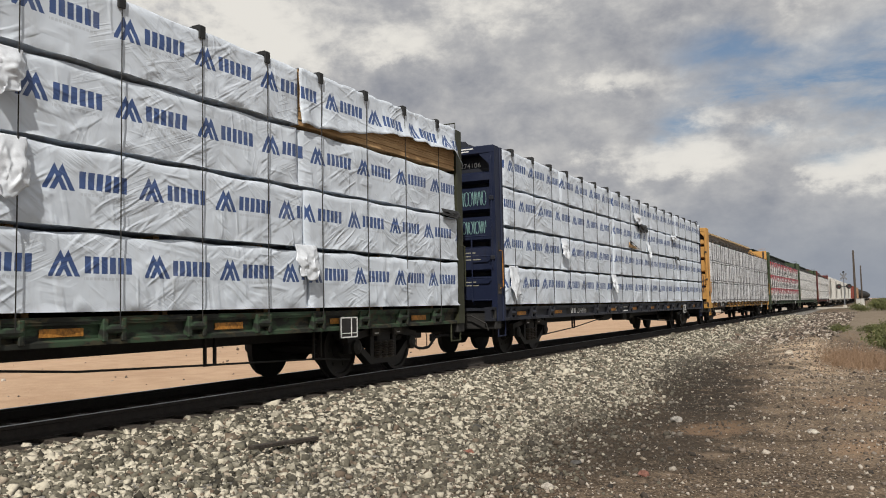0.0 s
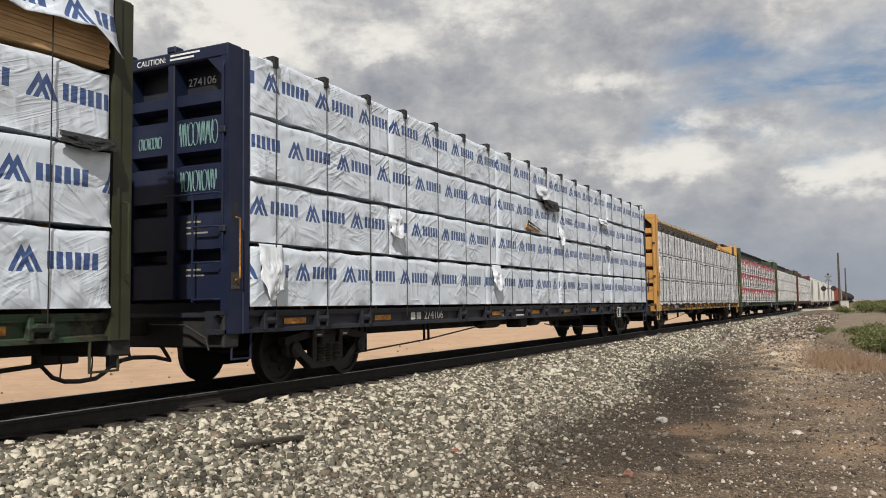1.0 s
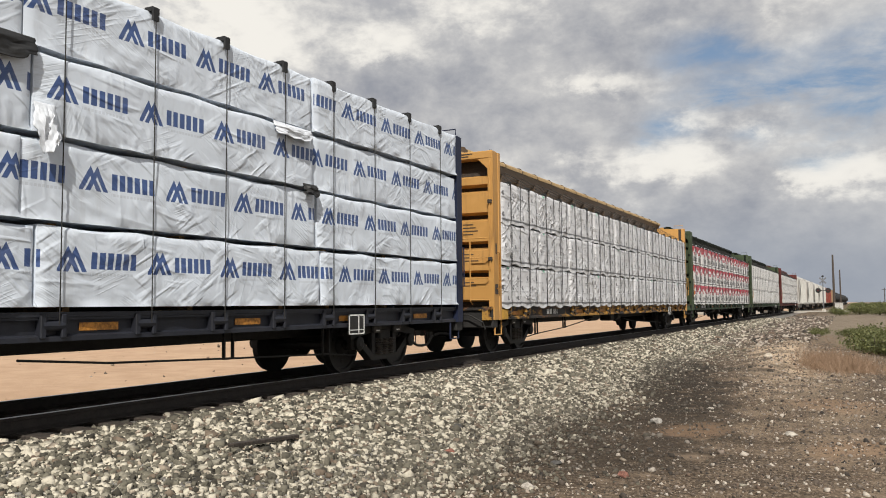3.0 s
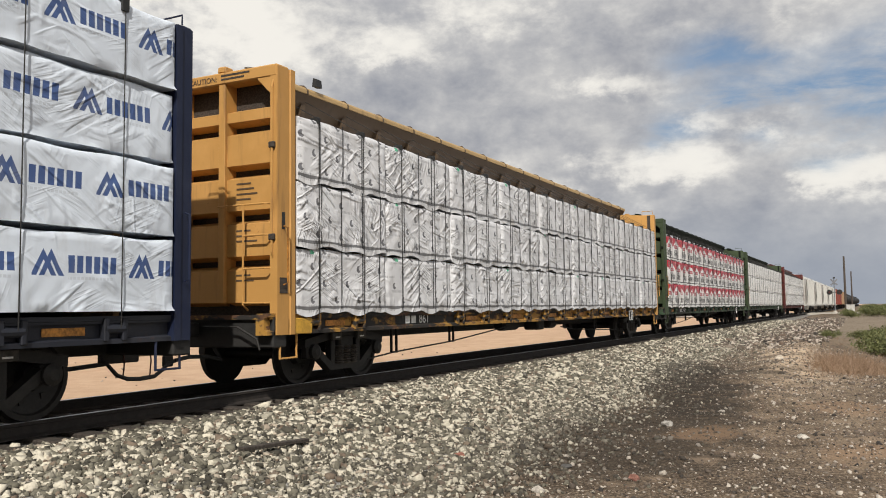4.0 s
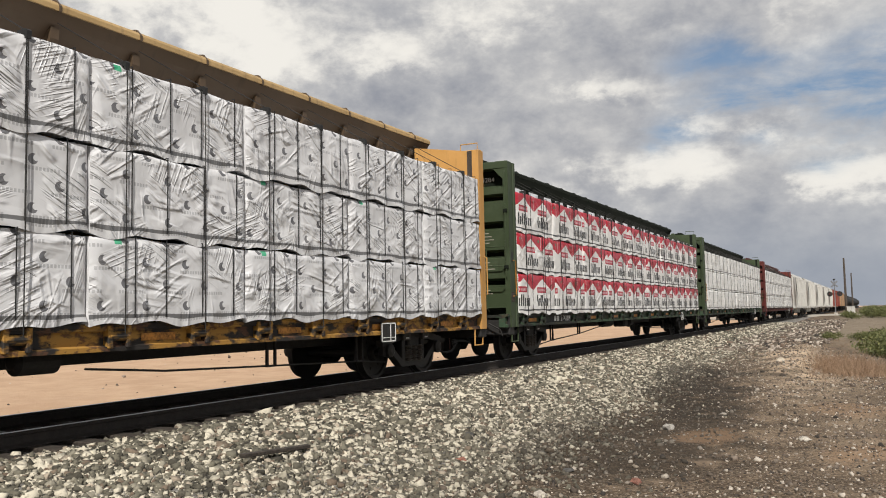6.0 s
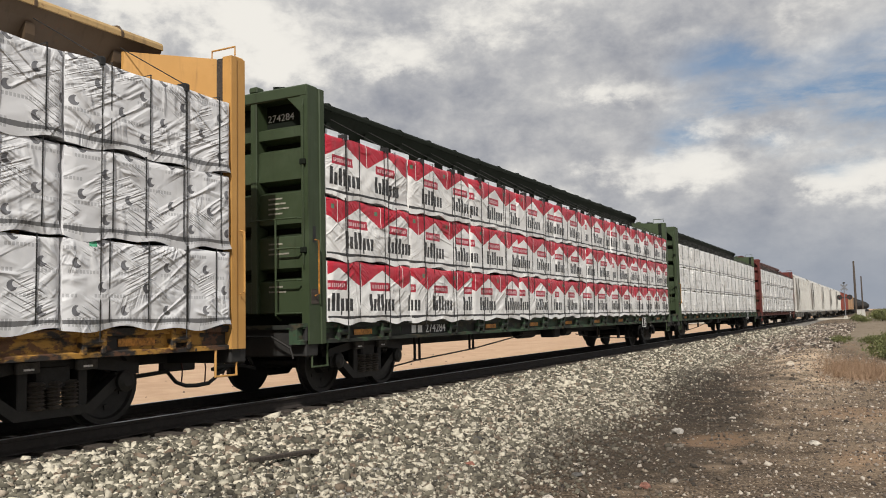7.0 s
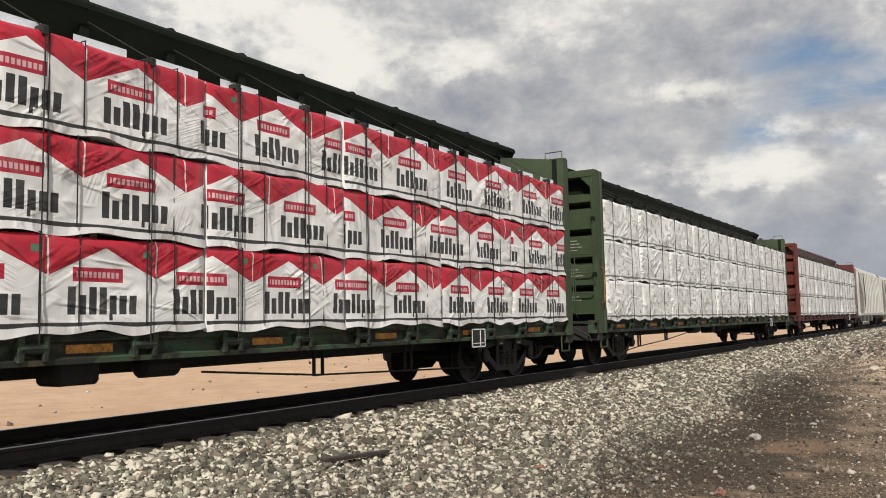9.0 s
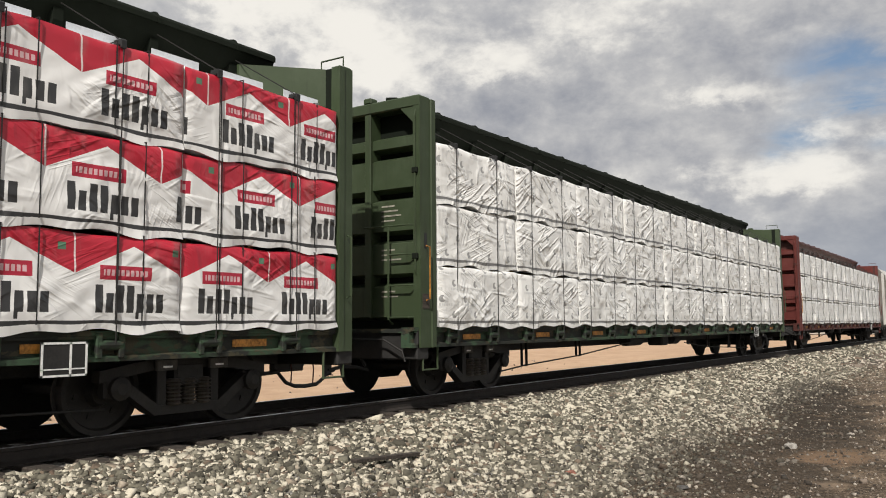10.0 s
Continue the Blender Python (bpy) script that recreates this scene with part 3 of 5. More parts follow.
for rxx, ryy, rs, rc, rl in (
        (-2.62, 11.85, 0.20, (0.30, 0.28, 0.25), "pale flat stone on dark oily dirt"),
        (-4.2, 8.55, 0.13, (0.24, 0.10, 0.07), "rust-red stone at the foot of the ballast"),
        (-3.0, 8.7, 0.12, (0.08, 0.075, 0.07), "dark grey rounded stone in the dirt"),
        (-2.85, 7.45, 0.15, (0.40, 0.36, 0.31), "flat chalky stone lying on dirt"),
        (-0.86, 11.4, 0.15, (0.45, 0.41, 0.35), "pale stone on bare dirt"),
        (-4.75, 9.9, 0.15, (0.07, 0.066, 0.06), "dark broken stone on the ballast"),
        (-2.2, 8.4, 0.14, (0.20, 0.09, 0.065), "brick-red stone in the dirt"),
        (-2.1, 13.2, 0.12, (0.38, 0.34, 0.29), "small pale stone in the dirt"),
        (-2.3, 24.0, 0.28, (0.46, 0.40, 0.32), "chalky lump on the tan bank")):
    rock(rxx, ryy, rs, rc, rl)

stick = new("board_scrap", mesh_of("board_scrap", boxed(-0.52, 0.52, -0.04, 0.04, -0.02, 0.02, bevel=0.006), M["tie"]))
tagged(stick, "thin dark scrap of tie wood lying on ballast", "wood scrap").matrix_basis = pose(-5.62, 7.1, float(height(-5.62, 7.1)) + 0.085, 0, 3, 88)

# ---- the track ----
track = tagged(thing("railway_track", "steel rails on dark wooden ties in stone ballast", "railway"), kind="structure")
for side in (-1, 1):
    bm = bmesh.new()
    prism(bm, [(-0.07, -0.17), (0.07, -0.17), (0.07, -0.155), (0.012, -0.13), (0.012, -0.045), (0.036, -0.035), (0.036, -0.004), (-0.036, -0.004),
               (-0.036, -0.035), (-0.012, -0.045), (-0.012, -0.13), (-0.07, -0.155)], "y", -60, 900)
    rail = part("rail", bm, M["rail"], track, at=pose(TRACK + side * 0.753, 0, 0))
    part("rail_head", boxed(-0.026, 0.02, -60, 900, -0.004, 0.0), M["shine"], rail, "polished running surface")
tie_mesh = mesh_of("tie", boxed(-1.32, 1.32, -0.115, 0.115, -0.36, -0.165, bevel=0.012), M["tie"])
for i in range(150):
    part("tie", tie_mesh, None, track, at=pose(TRACK + 0.03 * math.sin(i * 7.3), -2 + i * 0.50, 0, 0, 0, 1.2 * math.sin(i * 3.7)))


# ---- freight cars ----
WHEEL_R = 0.46
TURNING = []           # wheelsets: object, pose in its car
ROLLING = []           # things that ride with the train: object, first pose
wheel_profile = [(0.08, 0.62), (0.46, 0.66), (0.49, 0.665), (0.49, 0.69), (0.462, 0.695), (0.455, 0.80), (0.40, 0.80), (0.38, 0.765), (0.16, 0.735), (0.13, 0.83), (0.05, 0.83)]
bm = bmesh.new()
for s in (-1, 1):
    lathe(bm, [(r, d * s) for r, d in wheel_profile], "x", 32)
lathe(bm, [(0.08, -0.95), (0.08, 0.95)], "x", 12)
for s in (-1, 1):
    for i in range(6):
        a = i * math.pi / 3
        c, d = 0.27 * math.cos(a), 0.27 * math.sin(a)
        box(bm, min(s * 0.74, s * 0.765), max(s * 0.74, s * 0.765), c - 0.03, c + 0.03, d - 0.03, d + 0.03)
wheelset_mesh = mesh_of("wheelset", bm, M["iron"])

bm = bmesh.new()
prism(bm, [(-1.12, 0.57), (-1.12, 0.69), (-0.45, 0.80), (0.45, 0.80), (1.12, 0.69), (1.12, 0.57), (0.42, 0.68), (-0.42, 0.68)], "x", -0.07, 0.07)
prism(bm, [(-1.00, 0.58), (-0.84, 0.60), (-0.40, 0.29), (0.40, 0.29), (0.84, 0.60), (1.00, 0.58), (0.46, 0.19), (-0.46, 0.19)], "x", -0.075, 0.075)
for a in (-0.42, 0.30):
    box(bm, -0.06, 0.06, a, a + 0.12, 0.28, 0.70, 0.01)
for a in (-1.06, 0.80):
    box(bm, -0.065, 0.065, a, a + 0.26, 0.40, 0.62, 0.02)
side_frame_mesh = mesh_of("side_frame", bm, M["iron"])
coil = [(0.07, 0.28)] + [(0.07 if k % 2 else 0.10, 0.30 + 0.02 * k) for k in range(13)] + [(0.07, 0.57)]
spring_mesh = mesh_of("spring", lathe(bmesh.new(), coil, "z", 12), plain_paint("spring_steel", (0.07, 0.06, 0.05), 0.6, 0.3))
cap_mesh = mesh_of("bearing", lathe(bmesh.new(), [(0.10, -0.10), (0.12, 0.0), (0.12, 0.06), (0.06, 0.09)], "x", 16), M["iron"])
bolster_mesh = mesh_of("bolster", boxed(-1.1, 1.1, -0.2, 0.2, 0.48, 0.74, bevel=0.03), M["black"])


slack_mesh = mesh_of("slack_plate", boxed(-0.03, 0.03, -0.13, 0.13, -0.05, 0.07, bevel=0.01), plain_paint("grey_steel", (0.06, 0.055, 0.05)))
dash_mesh = mesh_of("chalk_dash", boxed(0.0, 0.002, -0.06, 0.06, -0.02, 0.0), M["stencil"])


def bogie(car, y):
    b = part("bogie", bolster_mesh, None, car, at=pose(0, y, 0))
    for s in (-1, 1):
        part("side_frame", side_frame_mesh, None, b, at=pose(s * 1.02, 0, 0))
        for k in (-0.20, 0, 0.20):
            part("spring", spring_mesh, None, b, at=pose(s * 1.06, k, 0))
        for d in (-0.9, 0.9):
            part("bearing", cap_mesh, None, b, at=pose(s * 1.08, d, 0.5, 0, 0, 0 if s > 0 else 180))
    for k, y2 in ((0, -0.35), (1, 0.36)):
        plate = part("slack_plate", slack_mesh, None, b, at=pose(1.13, y2, 0.715))
        part("chalk_dash", dash_mesh, None, plate, "white chalk dash", at=pose(0.031, 0, 0))
    for d in (-0.9, 0.9):
        ws = part("wheelset", wheelset_mesh, None, car, at=pose(0, y + d, WHEEL_R))
        TURNING.append((ws, y + d))


def coupler(car, y, way):
    bm = bmesh.new()
    box(bm, -0.10, 0.10, min(y, y + way * 0.42), max(y, y + way * 0.42), 0.78, 0.98, 0.02)
    box(bm, -0.16, 0.14, min(y + way * 0.40, y + way * 0.60), max(y + way * 0.40, y + way * 0.60), 0.74, 1.02, 0.04)
    part("coupler", bm, M["iron"], car)
    if way > 0:
        pts = [(0.30, y - 1.5, 0.50), (0.32, y - 0.78, 0.48), (0.34, y - 0.27, 0.51), (0.35, y - 0.12, 0.36), (0.35, y + 0.05, 0.30), (0.35, y + 0.26, 0.285), (0.35, y + 0.50, 0.30), (0.33, y + 0.66, 0.37), (0.30, y + 0.79, 0.45), (0.28, y + 0.95, 0.48)]
        part("draft_yoke", boxed(0.20, 0.30, y - 0.30, y + 0.30, 0.50, 0.72, bevel=0.02), M["iron"], car)
        part("hose_joint", boxed(0.24, 0.30, y + 0.72, y + 0.90, 0.40, 0.56, bevel=0.02), M["iron"], car)
        for a in (-0.02, 0.42):
            link = tube(bmesh.new(), [(0.35, y + a, 0.31), (0.33, y + a + 0.04, 0.52), (0.28, y + a + 0.04, 0.72)], 0.010)
            part("hose_hanger", link, M["red_beam"], car)
    else:
        pts = [(0.30, y - 0.70, 0.48), (0.32, y - 0.45, 0.515), (0.33, y - 0.10, 0.50), (0.34, y + 0.17, 0.44), (0.33, y + 0.10, 0.54), (0.30, y + 0.03, 0.66), (0.26, y + 0.12, 0.84)]
    part("air_hose", tube(bmesh.new(), pts, 0.028), M["pad"], car, "black rubber air hose")
    part("cut_lever", tube(bmesh.new(), [(0.25, y + way * 0.1, 0.92), (0.9, y + way * 0.14, 0.92), (1.25, y + way * 0.14, 0.75), (1.3, y + way * 0.14, 0.6)], 0.016), M["iron"], car)


def bulkhead(car, y, way, mat, caution, faint, back):
    """End wall with posts, recessed panels and a ladder; its open side faces along way."""
    d = 0.38 if way < 0 else 0.28
    f, r = y, y - way * d                     # outer face and inner face
    lo, hi = lambda a, b: min(a, b), lambda a, b: max(a, b)

    def slab(x0, x1, ya, yb, z0, z1, bev=0.012):
        return boxed(x0, x1, lo(ya, yb), hi(ya, yb), z0, z1, bevel=bev)
    b = part("bulkhead", slab(-HALF + 0.1, HALF - 0.1, r + way * 0.03, r + way * 0.11, 1.05, 4.60), back, car)
    for s in (-1, 1):
        w0, w1, w2, w3 = (s * (HALF - q) for q in (0.0, 0.02, 0.075, 0.15))
        plan = [(w1, f), (w3, f), (w3, f - way * 0.07), (w2, f - way * 0.07), (w2, r + way * 0.10), (w3, r + way * 0.10), (w3, r), (w0, r), (w0, r + way * 0.10), (w1, r + way * 0.11)]
        bm = prism(bmesh.new(), plan, "z", 0.80, 4.60)
        part("corner_post", bm, mat, b)
        bm = bmesh.new()
        prism(bm, [(s * (HALF - 0.14), 4.46), (s * (HALF - 0.40), 4.46), (s * (HALF - 0.14), 4.20)], "y", lo(f - way * 0.01, f - way * 0.05), hi(f - way * 0.01, f - way * 0.05))
        part("corner_gusset", bm, mat, b)
        part("stiffener", slab(s * 0.42 - 0.06, s * 0.42 + 0.06, f - way * 0.01, r + way * 0.1, 1.25, 4.46), mat, b)
    part("top_beam", slab(-HALF + 0.03, HALF - 0.03, f + way * 0.005, r + way * 0.1, 4.45, 4.63, 0.02), mat, b)
    for x in (-0.55, 0.32):
        part("lifting_lug", slab(x, x + 0.16, f - way * 0.02, f - way * 0.2, 4.63, 4.73, 0.02), mat, b)
    for z0, z1 in ((3.88, 4.03), (3.24, 3.69), (2.58, 3.04), (1.92, 2.38), (1.26, 1.72)):
        for x0, x1 in ((-HALF + 0.14, -0.48), (-0.36, 0.36), (0.48, HALF - 0.14)):
            bm = bmesh.new()
            inner, outer = r + way * 0.11, f - way * 0.07
            prism(bm, [(inner, z0 - 0.05), (outer, z0), (outer, z1), (inner, z1 + 0.07)], "x", x0, x1)
            part("panel", bm, mat, b)
    ladder = bmesh.new()
    lx = 0.89
    tube(ladder, [(lx, f - way * 0.05, 1.15), (lx, f + way * 0.06, 1.22), (lx, f + way * 0.06, 2.64)], 0.016)
    for z, x0 in ((2.64, 0.42), (2.20, lx), (1.73, lx), (1.25, lx)):
        tube(ladder, [(x0, f + way * 0.06, z), (HALF - 0.20, f + way * 0.06, z), (HALF - 0.15, f - way * 0.02, z)], 0.014)
    part("ladder", ladder, mat, b, "bent round-bar ladder")
    grab = tube(bmesh.new(), [(HALF + 0.0, f - way * 0.12, 1.5), (HALF + 0.07, f - way * 0.12, 1.52), (HALF + 0.07, f - way * 0.12, 2.3), (HALF, f - way * 0.12, 2.32)], 0.014)
    part("grab_iron", grab, M["amber"] if way < 0 else mat, b, "amber safety grab iron" if way < 0 else "")
    if way < 0:
        pipe = tube(bmesh.new(), [(HALF - 0.10, f + 0.01, 4.40), (HALF - 0.10, f - 0.025, 4.30), (HALF - 0.10, f - 0.025, 1.95), (HALF - 0.10, f + 0.01, 1.88)], 0.017)
        part("post_pipe", pipe, mat, b)
        for z in (3.42, 2.12):
            part("pipe_clamp", boxed(HALF - 0.15, HALF - 0.05, f - 0.05, f + 0.005, z, z + 0.09, bevel=0.012), back, b)
        part("post_slot", boxed(HALF - 0.022, HALF - 0.017, f + 0.10, f + 0.17, 2.28, 2.52), M["pad"], b, "dark oval slot in the post")
        part("routing_plate", boxed(HALF - 0.022, HALF - 0.012, f + 0.05, f + 0.22, 1.38, 1.60), M["tie"], b)
    part("end_sill", slab(-HALF + 0.05, HALF - 0.05, f + way * 0.05, f - way * 0.25, 0.62, 1.06, 0.02), M["black"], b)
    for s in (-1, 1):
        y0 = f - way * 0.12
        pts = [(s * 1.40, y0, 0.82), (s * 1.40, y0, 0.47), (s * 1.40, y0 - way * 0.38, 0.47), (s * 1.40, y0 - way * 0.38, 0.82)]
        part("step_stirrup", tube(bmesh.new(), pts, 0.018), mat, b)
    top = tube(bmesh.new(), [(HALF - 0.5, f - way * 0.1, 4.66), (HALF - 0.5, f - way * 0.1, 4.78), (HALF - 0.1, f - way * 0.1, 4.78), (HALF - 0.1, f - way * 0.1, 4.66)], 0.012)
    if way > 0:
        part("grab_iron", top, mat, b)
    if caution and way < 0:
        words("CAUTION:", 0.115, caution, b, pose(-0.2, f - 0.010, 4.50, 90, 0, 0), label="stencilled warning")
        for k in range(2):
            part("stencil_line", boxed(0.42, 0.95 - 0.1 * k, f - 0.010, f - 0.007, 4.565 - 0.055 * k, 4.59 - 0.055 * k), caution, b)
    if faint and way < 0:
        for z, n in ((2.30, 3), (1.66, 2)) if caution is M["stencil"] else ((2.98, 4), (2.30, 3), (1.66, 2)):
            for k in range(n):
                part("stencil_line", boxed(0.66, 0.92 + 0.06 * ((k * 7) % 3), f + 0.064, f + 0.067, z - 0.075 * k - 0.024, z - 0.075 * k), faint, b)
    return b


def centerbeam(name, first, mat, sill_mat, label, number="", top_number="", caution=None, faint=None, beam=None, back=None, number_at=3.9, trucks=(2.6, 2.55), hangers=(16.64, 18.99)):
    """A centerbeam lumber flatcar; y runs from its leading end wall to its trailing one."""
    car = thing(name, label, "freight car", "cars of the train", pose(TRACK, first, 0))
    ROLLING.append((car, first, TRACK, 0))
    # end-wall recess backs: shade painted in with the beam colour unless another is given
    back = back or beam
    end = 23.20
    part("deck", boxed(-HALF + 0.06, HALF - 0.06, 0.1, end - 0.1, 1.02, 1.08), sill_mat, car)
    part("centre_sill", boxed(-0.33, 0.33, 0.2, end - 0.2, 0.62, 1.02, bevel=0.02), M["black"], car)
    for s in (-1, 1):
        bm = bmesh.new()
        c = s * (HALF - 0.05)
        prism(bm, [(c - s * 0.20, 0.80), (c, 0.80), (c, 0.85), (c - s * 0.06, 0.87), (c - s * 0.06, 1.03), (c, 1.05), (c, 1.10), (c - s * 0.20, 1.10)], "y", 0.02, end - 0.02)
        part("side_sill", bm, sill_mat, car, "weathered channel side sill")
    pocket = bmesh.new()
    box(pocket, -0.06, 0.075, -0.16, -0.09, 0.83, 1.08, 0.01)
    box(pocket, -0.06, 0.075, 0.09, 0.16, 0.83, 1.08, 0.01)
    lathe(pocket, [(0.055, -0.13), (0.055, 0.13)], "y", 10, (0.03, 0, 0.96))
    pocket_mesh = mesh_of("winch", pocket, sill_mat)
    plate_mesh = mesh_of("reflector", boxed(-0.002, 0.004, -0.26, 0.26, 0.90, 0.985), M["amber"])
    for k in range(18):
        yk = 1.10 + k * 1.235
        if number and number_at - 0.95 < yk < number_at + 1.0:
            continue
        part("winch", pocket_mesh, None, car, at=pose(HALF - 0.10, yk, 0))
        if k % 2 == 0:
            part("reflector", plate_mesh, None, car, "amber reflective plate", at=pose(HALF - 0.10, yk + 0.62, 0))
    bulkhead(car, 0.20, -1, mat, caution, faint, back)
    bulkhead(car, end, 1, mat, None, None, back)
    # the centre beam: hooded top chord over a plated truss
    bm = bmesh.new()
    arch = [(0.40 * math.cos(a * math.pi / 10), 4.86 + 0.11 * math.sin(a * math.pi / 10)) for a in range(11)]
    prism(bm, arch + [(-0.40, 4.80), (0.40, 4.80)], "y", 1.35, end - 0.42)
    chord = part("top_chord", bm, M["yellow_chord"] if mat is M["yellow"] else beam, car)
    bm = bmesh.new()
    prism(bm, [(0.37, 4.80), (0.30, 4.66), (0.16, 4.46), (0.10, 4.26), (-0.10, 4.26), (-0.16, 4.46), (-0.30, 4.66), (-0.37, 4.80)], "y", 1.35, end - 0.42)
    part("chord_soffit", bm, beam, car, "underside of the beam, grime and shade in its colour")
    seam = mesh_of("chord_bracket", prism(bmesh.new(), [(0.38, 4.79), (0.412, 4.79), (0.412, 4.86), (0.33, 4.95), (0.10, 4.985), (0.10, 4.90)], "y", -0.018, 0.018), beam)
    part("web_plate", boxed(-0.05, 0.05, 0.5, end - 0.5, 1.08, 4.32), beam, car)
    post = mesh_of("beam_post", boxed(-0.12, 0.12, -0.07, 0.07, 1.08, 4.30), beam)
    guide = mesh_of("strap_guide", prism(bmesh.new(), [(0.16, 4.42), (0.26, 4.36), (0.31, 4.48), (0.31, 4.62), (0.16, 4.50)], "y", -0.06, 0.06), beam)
    for k in range(18):
        part("strap_guide", guide, None, chord, at=pose(0, 1.10 + k * 1.235, 0))
        part("chord_bracket", seam, None, chord, at=pose(0, 1.10 + k * 1.235, 0))
        part("beam_post", post, None, car, at=pose(0, 1.10 + k * 1.235, 0))
    for yy, way in ((0.55, 1), (end - 0.25, -1)):
        bm = bmesh.new()
        vs = [(0.42, yy + way * 0.85), (0.38, yy + way * 0.85), (HALF - 0.34, yy), (HALF - 0.28, yy)]
        prism(bm, vs, "z", 3.9, 4.60)
        part("end_gusset", bm, mat, car, "flat gusset plate behind the end wall")
    bogie(car, trucks[0]), bogie(car, end - trucks[1])
    coupler(car, 0.15, -1), coupler(car, end, 1)
    # brake gear between the bogies
    rod = bmesh.new()
    tube(rod, [(0.95, 3.3, 0.29), (0.95, 4.21, 0.36), (0.95, 6.56, 0.465), (0.95, 8.72, 0.63), (0.95, 9.6, 0.70)], 0.014)
    tube(rod, [(0.95, 13.4, 0.60), (0.95, 14.6, 0.50), (0.95, hangers[0], 0.43), (0.95, hangers[1], 0.36), (0.95, end - 3.3, 0.29)], 0.014)
    tube(rod, [(0.95, 4.4, 0.80), (0.95, end - 4.4, 0.80)], 0.012)
    part("brake_rod", rod, M["black"], car)
    for yy, low in ((4.21, 0.345), (6.56, 0.45), (hangers[0], 0.415), (hangers[1], 0.345)):
        hang = bmesh.new()
        for a in (-0.09, 0.09):
            box(hang, 0.93, 0.97, a - 0.016, a + 0.016, low, 0.82)
        box(hang, 0.93, 0.97, -0.09, 0.09, low, low + 0.03)
        part("rod_hanger", hang, M["black"], car, at=pose(0, yy, 0))
    part("air_reservoir", lathe(bmesh.new(), [(0.10, 0), (0.16, 0.06), (0.16, 0.95), (0.10, 1.01)], "y", 16, (0.80, 9.4, 0.75)), M["black"], car)
    part("brake_valve", boxed(0.6, 1.0, 11.5, 12.0, 0.56, 0.84, bevel=0.04), M["black"], car)
    part("brake_cylinder", lathe(bmesh.new(), [(0.08, 0), (0.15, 0.04), (0.15, 0.5), (0.05, 0.56)], "y", 14, (0.8, 12.6, 0.72)), M["black"], car)
    sign = part("load_panel", boxed(HALF - 0.03, HALF - 0.01, end - 4.3, end - 3.84, 0.68, 1.00), M["black"], car, "black inspection panel with white frame")
    for a, b, c, d in ((-4.3, -3.84, 0.98, 1.0), (-4.3, -3.84, 0.68, 0.70), (-4.3, -4.28, 0.68, 1.0), (-3.86, -3.84, 0.68, 1.0), (-4.02, -4.0, 0.68, 1.0), (-4.3, -3.84, 0.745, 0.757)):
        part("panel_line", boxed(HALF - 0.01, HALF - 0.004, end + a, end + b, c, d), M["stencil"], sign)
    if mat is M["yellow"]:
        part("corner_plate", boxed(HALF - 0.09, HALF - 0.02, 0.44, 1.02, 0.80, 1.03, bevel=0.012), M["fresh_yellow"], car, "freshly painted yellow plate")
        scrap = prism(bmesh.new(), [(0.36, 4.97), (0.46, 4.96), (0.44, 5.10), (0.38, 5.12)], "y", 2.52, 2.68)
        part("rubber_scrap", scrap, M["pad"], chord, "torn scrap of black rubber")
    if number:
        part("number_patch", boxed(HALF - 0.112, HALF - 0.108, number_at - 0.85, number_at + 1.0, 0.872, 1.028), M["black"], car, "black patch behind the number")
        words(number, 0.23, M["stencil"], car, pose(HALF - 0.105, number_at, 0.885, 90, 0, 90), "car_number", "white painted car number", 1.15)
        for k in range(2):
            part("stencil_line", boxed(HALF - 0.11, HALF - 0.105, number_at - 0.5 + 0.22 * k, number_at - 0.34 + 0.22 * k, 0.885, 1.04), M["stencil"], car)
    if top_number:
        words(top_number, 0.155, M["stencil"], car, pose(0.50, 0.455, 4.20, 90, 0, 0), "car_number", "white painted car number", 1.1)
    return car


